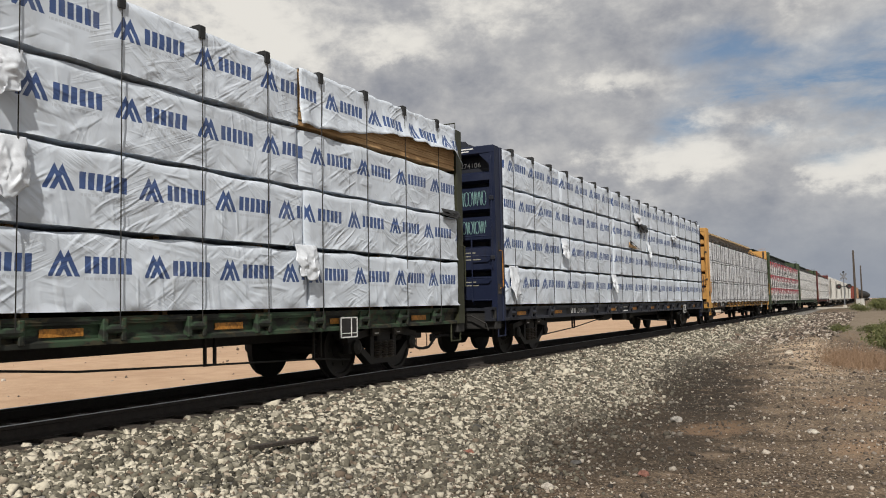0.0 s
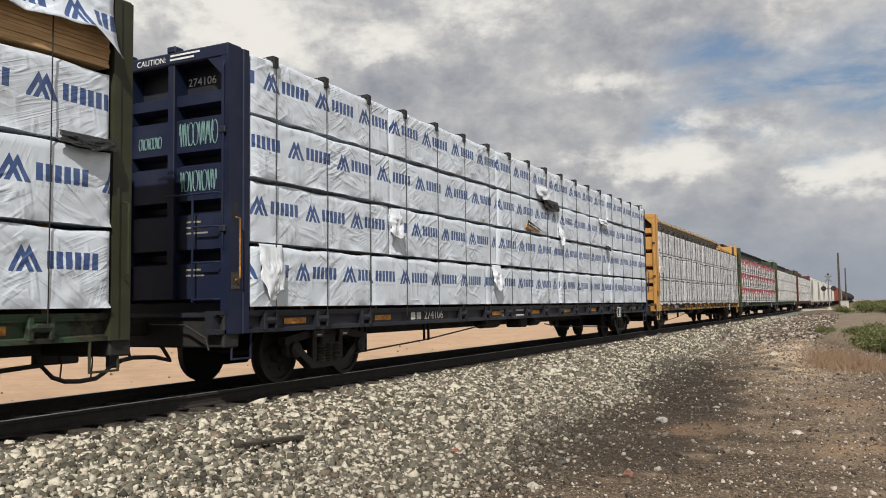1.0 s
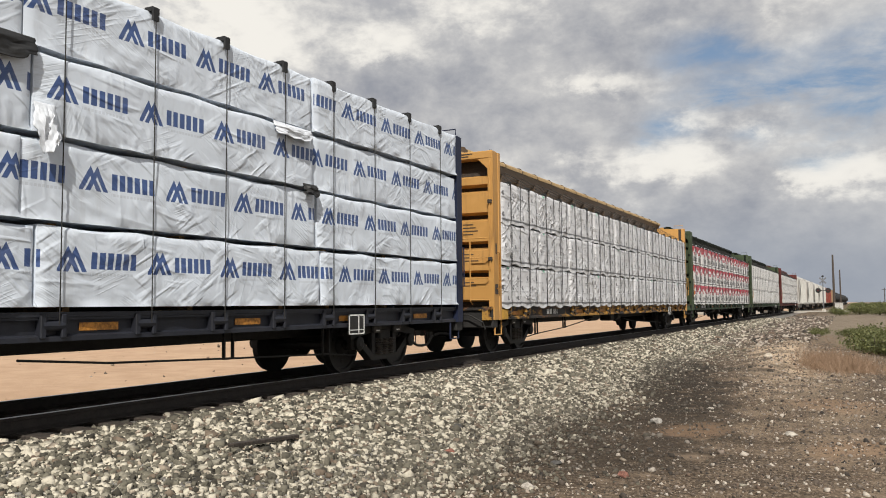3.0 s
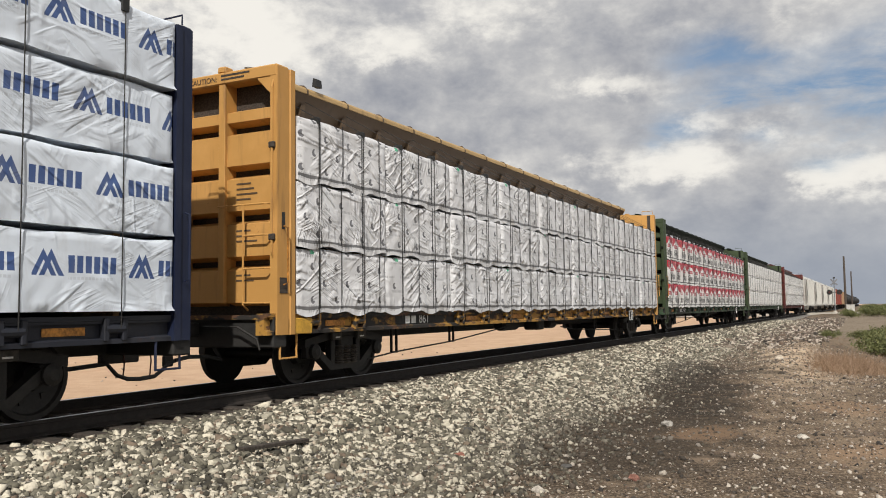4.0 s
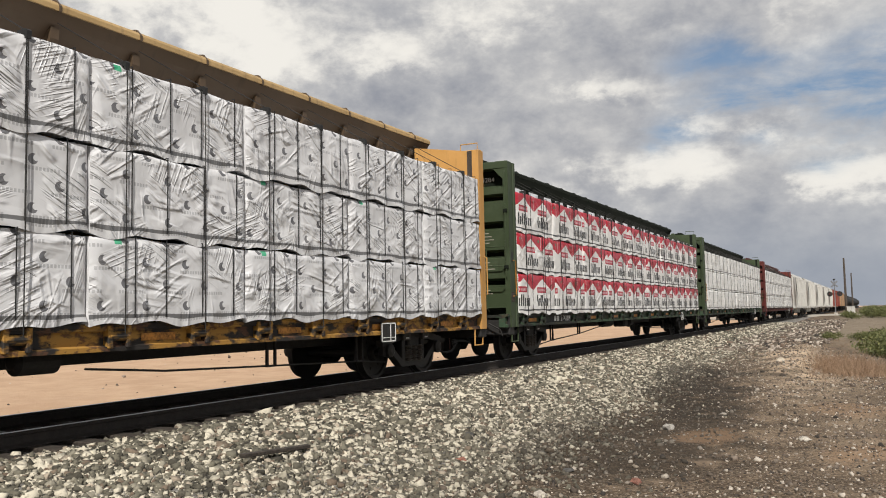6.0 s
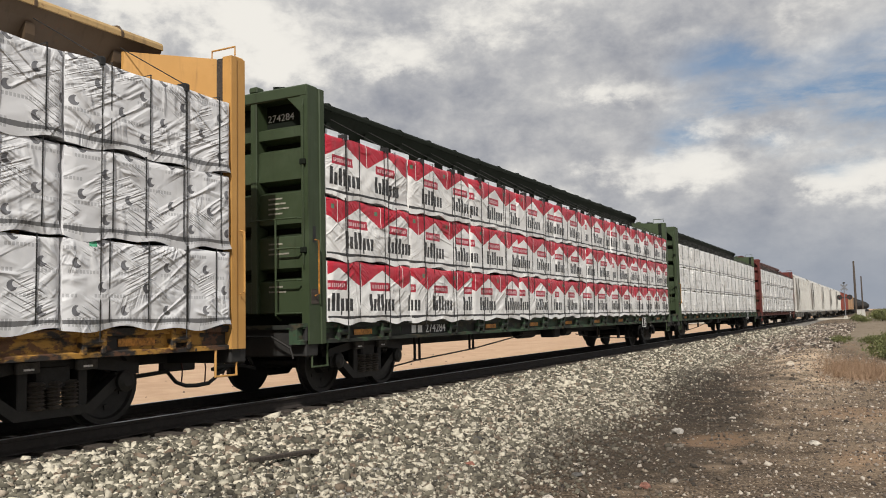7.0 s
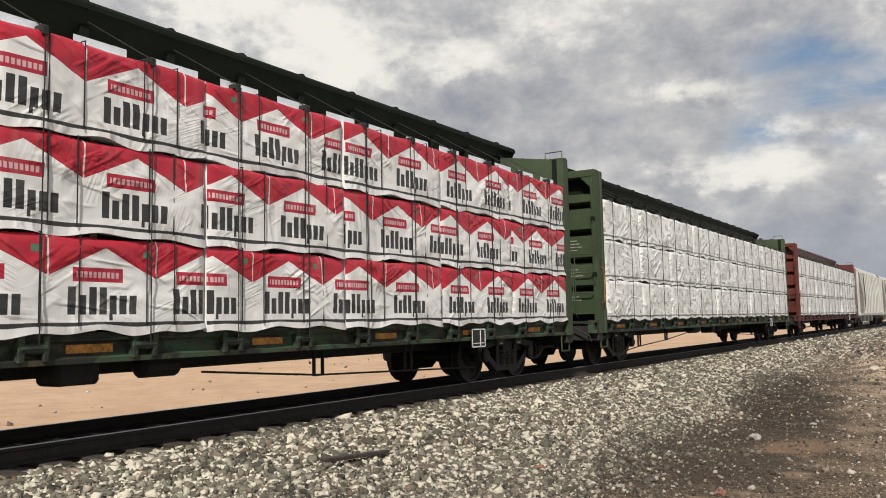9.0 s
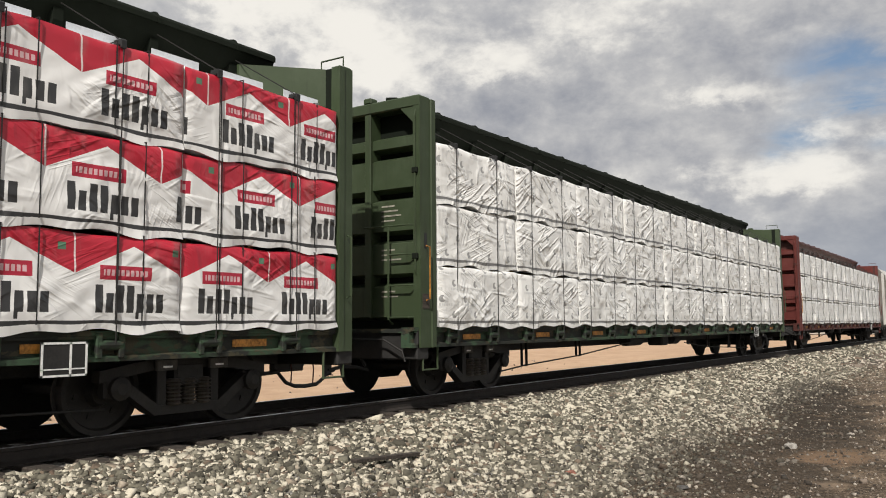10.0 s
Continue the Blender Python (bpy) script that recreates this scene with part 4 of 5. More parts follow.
# ---- wrapped packs ----
def pack_mesh(name, length, tall, deep, mat, seed, limp, flap):
    """A stack of boards or panels under wrap: slack faces with folds, tucked ends and a loose lower hem."""
    r = np.random.default_rng(seed)
    nu = max(8, int(length / 0.065))
    loop = [(0.0, tall * i / 16) for i in range(17)] + [(-deep * i / 4, tall) for i in range(1, 5)] + [(-deep, tall * (1 - i / 3)) for i in range(1, 4)] + [(-deep * (1 - i / 3), 0.0) for i in range(1, 3)]
    X, V = np.array([p[0] for p in loop]), np.array([p[1] for p in loop])
    U = np.linspace(0, length, nu + 1)
    uu, vv = np.meshgrid(U, V, indexing="ij")
    xx = np.broadcast_to(X, uu.shape).copy()
    front = np.broadcast_to((X > -0.01), uu.shape)
    d = np.zeros_like(uu)
    for k in range(7):
        a, f, ph = r.uniform(-1.0, 1.0), r.uniform(3, 9), r.uniform(0, 6.28)
        cu, cv, su, sv = r.uniform(0, length), r.uniform(0, tall), r.uniform(0.25, 0.7), r.uniform(0.15, 0.4)
        reach = np.exp(-((uu - cu) / su) ** 2 - ((vv - cv) / sv) ** 2)
        wv = np.sin((uu * math.sin(a) + vv * math.cos(a)) * f * 2.2 + ph)
        d += reach * (1 - np.abs(wv)) * r.uniform(0.5, 1.0) * limp
    for k in range(int(length / 0.62) + 1):
        d -= 0.35 * limp * np.exp(-((uu - 0.62 * k - 0.1) / 0.02) ** 2)
    d += limp * 0.8 * np.sin(uu * r.uniform(2, 3) + r.uniform(0, 6)) * np.sin(vv * 4 + r.uniform(0, 6))
    edge = np.minimum(np.minimum(vv, tall - vv) / 0.05, np.minimum(uu, length - uu) / 0.04).clip(0, 1)
    xx = np.where(front, xx - 0.03 * (1 - edge) ** 2 + d * edge, xx)
    topmost = np.broadcast_to((V >= tall - 1e-6), uu.shape)
    zz = vv + np.where(topmost, 0.012 * np.sin(uu * 5 + seed) - 0.01, 0)
    hem = (0.03 if flap > 0.05 else 0.004) + flap * (0.5 + 0.5 * np.sin(uu * r.uniform(4, 7) + r.uniform(0, 6)) * np.sin(uu * 2.3 + seed))
    low = front & (vv < 1e-6)
    zz = np.where(low, zz - hem, zz)
    xx = np.where(low, xx + 0.03 + 0.015 * np.sin(uu * 9 + seed), xx)
    m = len(loop)
    verts = np.stack([xx, uu, zz], -1).reshape(-1, 3)
    faces, uv = [], []
    for i in range(nu):
        for j in range(m):
            q = (j + 1) % m
            faces.append((i * m + j, (i + 1) * m + j, (i + 1) * m + q, i * m + q))
            v0, v1 = V[j], (V[q] if q else 0.0)
            if j >= 16:
                v0, v1 = -0.6, -0.5
            uv += [(U[i], v0), (U[i + 1], v0), (U[i + 1], v1), (U[i], v1)]
    for cap, ring in ((0, range(m)), (nu, range(m - 1, -1, -1))):
        faces.append(tuple(cap * m + j for j in ring))
        uv += [(0.02 + 0.3 * abs(float(X[j])), -0.6 + 0.01 * j) for j in ring]
    me = faces_mesh(name, verts.tolist(), faces, mat)
    layer = me.uv_layers.new(name="UVMap")
    layer.data.foreach_set("uv", np.array(uv, np.float32).ravel())
    me.shade_smooth()
    me.set_sharp_from_angle(angle=radians(50))
    return me


bearer_mesh = mesh_of("bearer", boxed(-1.12, -0.30, -0.045, 0.045, -0.075, 0.02), M["board"])
strap_cache = {}


def strap_mesh(tall):
    if tall not in strap_cache:
        bm = bmesh.new()
        box(bm, 0.012, 0.022, -0.005, 0.005, 0.0, tall + 0.006)
        box(bm, -1.15, 0.022, -0.008, 0.008, tall + 0.004, tall + 0.010)
        strap_cache[tall] = mesh_of("strap", bm, M["pad"])
    return strap_cache[tall]


def load(first, tiers, cuts, mats, name, label, base, tall, step_up, limp, flap, group, seed, straps):
    """Packs of wrapped panels or lumber, stacked in tiers on the deck of a car."""
    shapes = {}
    r = random.Random(seed)
    for tier in range(tiers):
        row = cuts[tier % len(cuts)]
        for a, b in zip(row, row[1:]):
            length = round(b - a - 0.025, 2)
            key = (length, r.randrange(3))
            if key not in shapes:
                shapes[key] = pack_mesh(name, length, tall, 1.22, mats, seed * 31 + len(shapes), limp, flap)
            if seed == 3 and tier == 3 and a > 17:
                continue
            x, y, z = TRACK + HALF + 0.012 + r.uniform(-0.02, 0.02), first + a + 0.012, base + tier * step_up
            p = tagged(new(name, shapes[key]), label, "lumber pack", group)
            p.matrix_basis = pose(x, y, z)
            ROLLING.append((p, y, x, z))
            for q in (0.12, 0.5, 0.88):
                part("bearer", bearer_mesh, None, p, "square timber bearer", at=pose(0, length * q, 0))
            for q in straps:
                part("strap", strap_mesh(tall), None, p, "thin black band", at=pose(0, length * (q + r.uniform(-0.02, 0.02)), 0))


def tie_downs(car, top, ys, from_beam):
    """Wire ropes from the winches over corner pads, to the beam where the load is lower than it."""
    pad = bmesh.new()
    w, drop = (0.028, 0.06) if from_beam else (0.045, 0.13)
    prism(pad, [(HALF - 0.09, top - 0.02), (HALF + 0.02, top - 0.02), (HALF + 0.022, top - drop), (HALF + 0.052, top - drop), (HALF + 0.055, top + 0.02), (HALF + 0.035, top + 0.036), (HALF - 0.09, top + 0.036)], "y", -w, w)
    pad_mesh = mesh_of("corner_pad", pad, M["pad"])
    pts = [(HALF + 0.045, 0, 0.97), (HALF + 0.045, 0, top), (HALF - 0.02, 0, top + 0.04)]
    pts.append((0.36, 0.0, 4.66) if from_beam else (0.1, 0, top + 0.05))
    rope_mesh = mesh_of("wire_rope", tube(bmesh.new(), pts, 0.007, 5), M["iron"])
    for y in ys:
        part("wire_rope", rope_mesh, None, car, at=pose(0, y, 0))
        part("corner_pad", pad_mesh, None, car, "black rubber corner pad", at=pose(0, y, 0))


ropes = [1.10 + 1.235 * k for k in range(18)]
olive_car = centerbeam("centerbeam_car", -8.27, M["olive"], M["green_sill"], "olive-drab centerbeam flatcar stacked with white-wrapped lumber", beam=M["green_beam"], trucks=(2.6, 2.45))
blue_car = centerbeam("centerbeam_car", 16.34, M["blue"], M["navy"], "navy-blue centerbeam flatcar with sprayed scrawls on its end wall", "274106", "274106", M["stencil"], M["faint"], M["navy"], None, 5.7, (2.98, 2.55))
# dark tie brown as the back colour stands in for shade in the recesses
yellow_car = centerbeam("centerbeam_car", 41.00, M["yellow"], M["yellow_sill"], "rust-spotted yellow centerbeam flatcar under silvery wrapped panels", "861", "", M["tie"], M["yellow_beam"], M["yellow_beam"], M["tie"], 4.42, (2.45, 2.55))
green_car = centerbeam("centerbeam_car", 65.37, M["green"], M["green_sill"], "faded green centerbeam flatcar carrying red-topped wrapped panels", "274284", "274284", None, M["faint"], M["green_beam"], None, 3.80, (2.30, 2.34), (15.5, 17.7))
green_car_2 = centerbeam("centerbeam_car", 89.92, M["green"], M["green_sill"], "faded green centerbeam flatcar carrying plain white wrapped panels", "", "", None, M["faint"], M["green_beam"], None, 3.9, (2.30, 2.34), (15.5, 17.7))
red_car = centerbeam("centerbeam_car", 115.60, M["red"], M["red_beam"], "oxide-red centerbeam flatcar carrying plain white wrapped panels", beam=M["red_beam"])

long_cuts = [[0.62, 3.7, 8.4, 13.2, 18.1, 22.9], [0.62, 4.3, 9.0, 13.0, 18.0, 22.9], [0.62, 4.3, 9.1, 13.1, 17.9, 22.9], [0.62, 4.3, 9.0, 13.0, 17.9, 22.9]]
panel_cuts = [[0.62 + 2.475 * k for k in range(10)]]
load(-8.27, 4, long_cuts, [M["peaks"]], "lumber_pack", "white plastic-wrapped lumber pack with blue peak print", 1.155, 0.825, 0.875, 0.016, 0.0, "wrapped lumber packs", 3, ())
load(16.34, 4, long_cuts, [M["peaks"]], "lumber_pack", "white plastic-wrapped lumber pack with blue peak print", 1.155, 0.825, 0.875, 0.016, 0.0, "wrapped lumber packs", 4, ())
load(41.00, 3, panel_cuts, [M["marks"]], "panel_pack", "silvery wrapped panel pack dotted with dark crescents", 1.16, 0.885, 0.965, 0.015, 0.09, "silvery panel packs", 5, (0.22, 0.44, 0.68, 0.9))
load(65.37, 3, panel_cuts, [M["banner"]], "panel_pack", "white wrapped panel pack with red zigzag top band", 1.16, 0.885, 0.965, 0.020, 0.08, "red-topped panel packs", 6, (0.2, 0.34, 0.66, 0.82))
load(89.92, 3, panel_cuts, [M["marks_white"]], "panel_pack", "white wrapped panel pack with faint grey marks", 1.16, 0.885, 0.965, 0.022, 0.08, "plain white panel packs", 7, ())
load(115.60, 3, panel_cuts, [M["marks_white"]], "panel_pack", "white wrapped panel pack with faint grey marks", 1.16, 0.885, 0.965, 0.022, 0.08, "plain white panel packs", 8, ())


def torn_pack(first, y0, y1, z):
    """A lumber pack whose wrap has blown up from its lower half, baring the boards."""
    length, tall = y1 - y0 - 0.025, 0.84
    x, y = TRACK + HALF - 0.01, first + y0 + 0.012
    p = thing("lumber_pack", "torn white-wrapped lumber pack with bare tan boards showing", "lumber pack", "wrapped lumber packs", pose(x, y, z))
    ROLLING.append((p, y, x, z))
    for k in range(19):
        r = random.Random(k)
        part("board", boxed(-1.2, -0.012 + r.uniform(-0.008, 0.006), 0.0, length - r.uniform(0, 0.03), k * 0.0435 + 0.001, k * 0.0435 + 0.0405), M["board"], p)
    nu, nv = 70, 14
    verts, faces, uv = [], [], []
    for i in range(nu + 1):
        u = length * i / nu
        q = u / length
        low = 0.02 + 0.40 * q ** 0.9 - 0.05 * math.sin(q * 9) - (0.30 * max(0, (q - 0.93) / 0.07))
        for j in range(nv + 1):
            f = j / nv
            v = low + (tall - low) * f
            d = 0.015 + 0.10 * (1 - f) ** 3 * (0.4 + q) + 0.03 * (1 - f) * math.sin(u * 7 + 3 * math.sin(u * 2)) + 0.008 * math.sin(u * 23 + v * 15)
            verts.append((d, u, v + 0.01 * math.sin(u * 11)))
        verts.append((-0.9, u, tall + 0.012))
    m = nv + 2
    for i in range(nu):
        for j in range(m - 1):
            faces.append((i * m + j, (i + 1) * m + j, (i + 1) * m + j + 1, i * m + j + 1))
            for a, b in ((i, j), (i + 1, j), (i + 1, j + 1), (i, j + 1)):
                uv.append((length * a / nu, verts[a * m + b][2] if b <= nv else -0.5))
    me = faces_mesh("wrap", verts, faces, M["peaks"])
    me.uv_layers.new(name="UVMap").data.foreach_set("uv", np.array(uv, np.float32).ravel())
    me.shade_smooth()
    ob = part("wrap", me, None, p, "blown-up printed plastic wrap")
    thick = ob.modifiers.new("thickness", "SOLIDIFY")
    thick.thickness = 0.004


torn_pack(-8.27, 17.9, 22.9, 1.155 + 3 * 0.875)


def loose_flap(first, y, z, wide, drop, mat, label):
    """A torn corner of wrap that hangs out from the load."""
    verts, faces, n = [], [], 26
    for i in range(n + 1):
        for j in range(n + 1):
            u, v = i / n, j / n
            q = Vector((u * 3.1 + y, v * 2.6 + z, first * 0.1))
            crumple = noise.noise(q) * 0.6 + abs(noise.noise(q * 2.3)) * 0.5 + noise.noise(q * 5.1) * 0.08
            out = 0.02 + (0.045 + 0.085 * crumple) * min(1.0, 3 * v) * min(1.0, 5 * u, 5 * (1 - u)) + 0.05 * v
            hem = 0.55 + 0.45 * math.sin(u * 2.6 + 0.4) + 0.16 * noise.noise(Vector((u * 5, y, z)))
            verts.append((max(out, 0.015), wide * u + 0.10 * v * noise.noise(q * 1.7), -drop * v * hem))
    for i in range(n):
        for j in range(n):
            a = i * (n + 1) + j
            faces.append((a, a + 1, a + n + 2, a + n + 1))
    me = faces_mesh("loose_flap", verts, faces, mat)
    me.shade_smooth()
    ob = tagged(new("loose_flap", me), label, "plastic sheet", "torn wrap ends")
    x = TRACK + HALF + 0.015
    ob.matrix_basis = pose(x, first + y, z)
    ob.modifiers.new("thickness", "SOLIDIFY").thickness = 0.005
    ROLLING.append((ob, first + y, x, z))


for first, y, z, wd, dr, mt, lb in (
        (16.34, 11.95, 3.83, 1.15, 0.30, "pad", "black-backed wrap flap hanging from a lumber pack"),
        (16.34, 11.45, 4.12, 0.9, 0.36, "paper", "crumpled pale wrap end on a lumber pack"),
        (16.34, 16.9, 3.75, 0.9, 0.22, "paper", "crumpled pale wrap end on a lumber pack"),
        (16.34, 17.6, 2.95, 0.35, 0.20, "pad", "black-backed wrap flap hanging from a lumber pack"),
        (16.34, 13.1, 3.2, 0.25, 0.5, "paper", "crumpled pale wrap end on a lumber pack"),
        (16.34, 8.6, 2.0, 0.5, 0.55, "paper", "crumpled pale wrap end on a lumber pack"),
        (16.34, 4.2, 2.8, 0.4, 0.5, "paper", "crumpled pale wrap end on a lumber pack"),
        (16.34, 0.75, 2.0, 0.5, 0.75, "paper", "crumpled pale wrap end on a lumber pack"),
        (-8.27, 22.2, 2.98, 0.7, 0.18, "pad", "black-backed wrap flap hanging from a lumber pack"),
        (-8.27, 17.75, 2.05, 0.5, 0.5, "paper", "crumpled pale wrap end on a lumber pack"),
        (-8.27, 13.0, 3.7, 0.5, 0.5, "paper", "crumpled pale wrap end on a lumber pack"),
        (-8.27, 13.1, 2.85, 0.45, 0.6, "paper", "crumpled pale wrap end on a lumber pack")):
    loose_flap(first, y, z, wd, dr, M[mt], lb)



def peeled_corner(first, y, z, wide, high):
    """A corner of wrap folded up off the lumber, dark along the fold."""
    x = TRACK + HALF + 0.02
    flap = thing("peeled_corner", "peeled tan wrap corner with a black folded edge", "plastic sheet", "torn wrap ends", pose(x, first + y, z))
    ROLLING.append((flap, first + y, x, z))
    for name, lo, hi, lift, mat in (("sheet", 0.0, 0.72, 0.03, M["board"]), ("folded_edge", 0.66, 1.0, 0.06, M["pad"])):
        verts, faces, n = [], [], 14
        for i in range(n + 1):
            u = i / n
            rise = high * min(1.0, u / 0.10 + 0.55) * (1 - u) ** 0.9
            for k, f in enumerate((lo, (lo + hi) / 2, hi)):
                verts.append((lift + 0.03 * math.sin(k * 1.6 + u * 4) * (1 - u), wide * u + 0.10 * f * (1 - u), rise * f + 0.008 * math.sin(u * 17 + k)))
        for i in range(n):
            for k in range(2):
                a = i * 3 + k
                faces.append((a, a + 3, a + 4, a + 1))
        me = faces_mesh(name, verts, faces, mat)
        me.shade_smooth()
        part(name, me, None, flap).modifiers.new("thickness", "SOLIDIFY").thickness = 0.005


peeled_corner(16.34, 10.6, 2.93, 1.25, 0.27)

# pale card edges sticking up from the top tier of the red-topped packs
card = mesh_of("top_card", boxed(-0.10, -0.095, 0, 0.62, 0, 0.10), M["paper"])
for k in range(23):
    x, y, z = TRACK + HALF, 65.37 + 0.75 + k * 0.965, 3.97
    ob = tagged(new("top_card", card), "pale card sheet standing on a panel pack", "card sheet", "card sheets on the load")
    ob.matrix_basis = pose(x, y, z)
    ROLLING.append((ob, y, x, z))


def scribble(car, x0, x1, z0, z1, y, seed):
    """Sprayed loops and strokes that spell nothing."""
    r = random.Random(seed)
    n = 8
    for k in range(n):
        a = x0 + (x1 - x0) * k / n
        c = (x1 - x0) / n
        kind = r.random()
        pts = []
        for q in range(14):
            f = q / 13
            if kind < 0.5:
                pts.append((a + c * (0.5 + 0.55 * math.cos(f * 6.6 + kind * 9)), y, (z0 + z1) / 2 + (z1 - z0) * 0.5 * math.sin(f * 6.6 + kind * 9)))
            else:
                pts.append((a + c * (0.1 + 1.0 * f), y, z0 + (z1 - z0) * (0.5 + 0.5 * math.sin(f * (6 + 5 * kind)))))
        part("spray_stroke", tube(bmesh.new(), pts, 0.0075, 5), M["chalk"], car, "pale green spray paint")


for k, (txt, z) in enumerate((("900", 0.965), ("100", 0.845))):
    words(txt, 0.13, M["stencil"], blue_car, pose(HALF - 0.105, 9.35, z, 90, 0, 90), "load_figure", "white stencilled load figure", 1.1)
    part("stencil_line", boxed(HALF - 0.11, HALF - 0.105, 10.3, 10.95 - 0.05 * k, z + 0.02, z + 0.055), M["stencil"], blue_car)
scribble(blue_car, 0.52, 1.20, 3.32, 3.64, 0.265, 2)
scribble(blue_car, 0.54, 1.18, 2.70, 2.98, 0.265, 15)
scribble(blue_car, -0.22, 0.20, 3.34, 3.50, 0.265, 8)

tie_downs(olive_car, 4.62, ropes, False)
tie_downs(blue_car, 4.62, ropes, False)
for c in (yellow_car, green_car, green_car_2, red_car):
    tie_downs(c, 3.985, ropes, True)


# ---- covered hoppers, boxcars and tank cars further back ----
def hopper(first):
    car = thing("covered_hopper", "dusty pale grey covered hopper car with ribbed sides", "freight car", "cars of the train", pose(TRACK, first, 0))
    ROLLING.append((car, first, TRACK, 0))
    n = 17.2
    bm = bmesh.new()
    side = [(-1.45, 1.15), (-1.52, 2.6), (-1.45, 4.2), (-1.1, 4.62), (1.1, 4.62), (1.45, 4.2), (1.52, 2.6), (1.45, 1.15)]
    lo = [bm.verts.new((x * 0.98, 0.6 + (2.6 - (z - 1.15) * 0.75 if z < 4.3 else 0), z)) for x, z in side]
    hi = [bm.verts.new((x * 0.98, n - 0.6 - (2.6 - (z - 1.15) * 0.75 if z < 4.3 else 0), z)) for x, z in side]
    bm.faces.new(lo), bm.faces.new(hi[::-1])
    for i in range(8):
        bm.faces.new((lo[i], hi[i], hi[(i + 1) % 8], lo[(i + 1) % 8]))
    bmesh.ops.recalc_face_normals(bm, faces=bm.faces)
    part("body", bm, M["hopper"], car)
    for s in (-1, 1):
        bm = bmesh.new()
        prism(bm, [(s * 1.40, 1.1), (s * 1.50, 1.1), (s * 1.555, 2.6), (s * 1.48, 4.25), (s * 1.40, 4.25)], "y", 3.2, n - 3.2)
        part("side_sheet", bm, M["hopper"], car)
        for k in range(10):
            part("rib", prism(bmesh.new(), [(s * 1.49, 1.1), (s * 1.56, 1.1), (s * 1.61, 2.6), (s * 1.53, 4.25), (s * 1.44, 4.25)], "y", 3.2 + k * 1.19, 3.28 + k * 1.19), M["hopper"], car)
        part("side_sill", boxed(min(s * 1.3, s * 1.5), max(s * 1.3, s * 1.5), 0.1, n - 0.1, 0.95, 1.15), M["hopper"], car)
        for yy in (0.15, n - 0.27):
            part("end_post", boxed(min(s * 1.3, s * 1.45), max(s * 1.3, s * 1.45), yy, yy + 0.12, 1.1, 4.3), M["hopper"], car)
    for k in range(4):
        yy = 3.4 + k * 2.7
        bm = bmesh.new()
        prism(bm, [(yy, 1.15), (yy + 2.3, 1.15), (yy + 1.5, 0.45), (yy + 0.8, 0.45)], "x", -1.0, 1.0)
        part("outlet", bm, M["hopper"], car)
    part("roof_walk", boxed(-0.35, 0.35, 0.3, n - 0.3, 4.66, 4.72), M["hopper"], car)
    part("hatch", boxed(-0.3, 0.3, 2.0, n - 2.0, 4.62, 4.82), M["hopper"], car)
    bogie(car, 2.0), bogie(car, n - 2.0)
    return car


for k in range(5):
    hopper(141.2 + 18.2 * k)


def boxcar(first, mat, label):
    car = thing("boxcar", label, "freight car", "cars of the train", pose(TRACK, first, 0))
    ROLLING.append((car, first, TRACK, 0))
    part("body", boxed(-1.45, 1.45, 0.2, 16.8, 1.0, 4.4, bevel=0.04), mat, car)
    bm = bmesh.new()
    prism(bm, [(-1.5, 4.4), (1.5, 4.4), (1.0, 4.62), (-1.0, 4.62)], "y", 0.15, 16.85)
    part("roof", bm, M["hopper"], car, "pale sheet roof")
    part("door", boxed(1.45, 1.53, 7.0, 10.0, 1.1, 4.25, bevel=0.02), mat, car)
    for k in range(12):
        yy = 0.6 + k * 1.4
        if not 6.6 < yy < 10.2:
            part("rib", boxed(1.45, 1.51, yy, yy + 0.1, 1.05, 4.35), mat, car)
    bogie(car, 2.0), bogie(car, 15.0)


boxcar(231.5, M["orange"], "orange-red ribbed boxcar with pale roof")
boxcar(249.5, M["orange"], "orange-red ribbed boxcar with pale roof")
boxcar(267.5, M["tan"], "dusty tan ribbed boxcar")
boxcar(285.5, M["tan"], "dusty tan ribbed boxcar")


def tank_car(first):
    car = thing("tank_car", "black cylindrical tank car", "freight car", "cars of the train", pose(TRACK, first, 0))
    ROLLING.append((car, first, TRACK, 0))
    part("tank", lathe(bmesh.new(), [(0.4, 0.6), (1.1, 0.8), (1.5, 1.3), (1.5, 15.4), (1.1, 15.9), (0.4, 16.1)], "y", 24, (0, 0, 2.7)), M["black"], car, smooth=True)
    part("dome", lathe(bmesh.new(), [(0.45, 4.1), (0.45, 4.5), (0.3, 4.56)], "z", 14, (0, 8.3, 0)), M["black"], car)
    part("underframe", boxed(-0.4, 0.4, 0.1, 16.7, 0.8, 1.3), M["black"], car)
    bogie(car, 2.0), bogie(car, 14.7)


for k in range(14):
    tank_car(303.5 + 17.8 * k)


# ---- the crossing, poles and plants ----
part_road = tagged(new("road", mesh_of("road", boxed(-60, 60, 118, 126, -0.4, 0.0), M["concrete"])), "pale dusty road over the level crossing", "road", kind="structure")


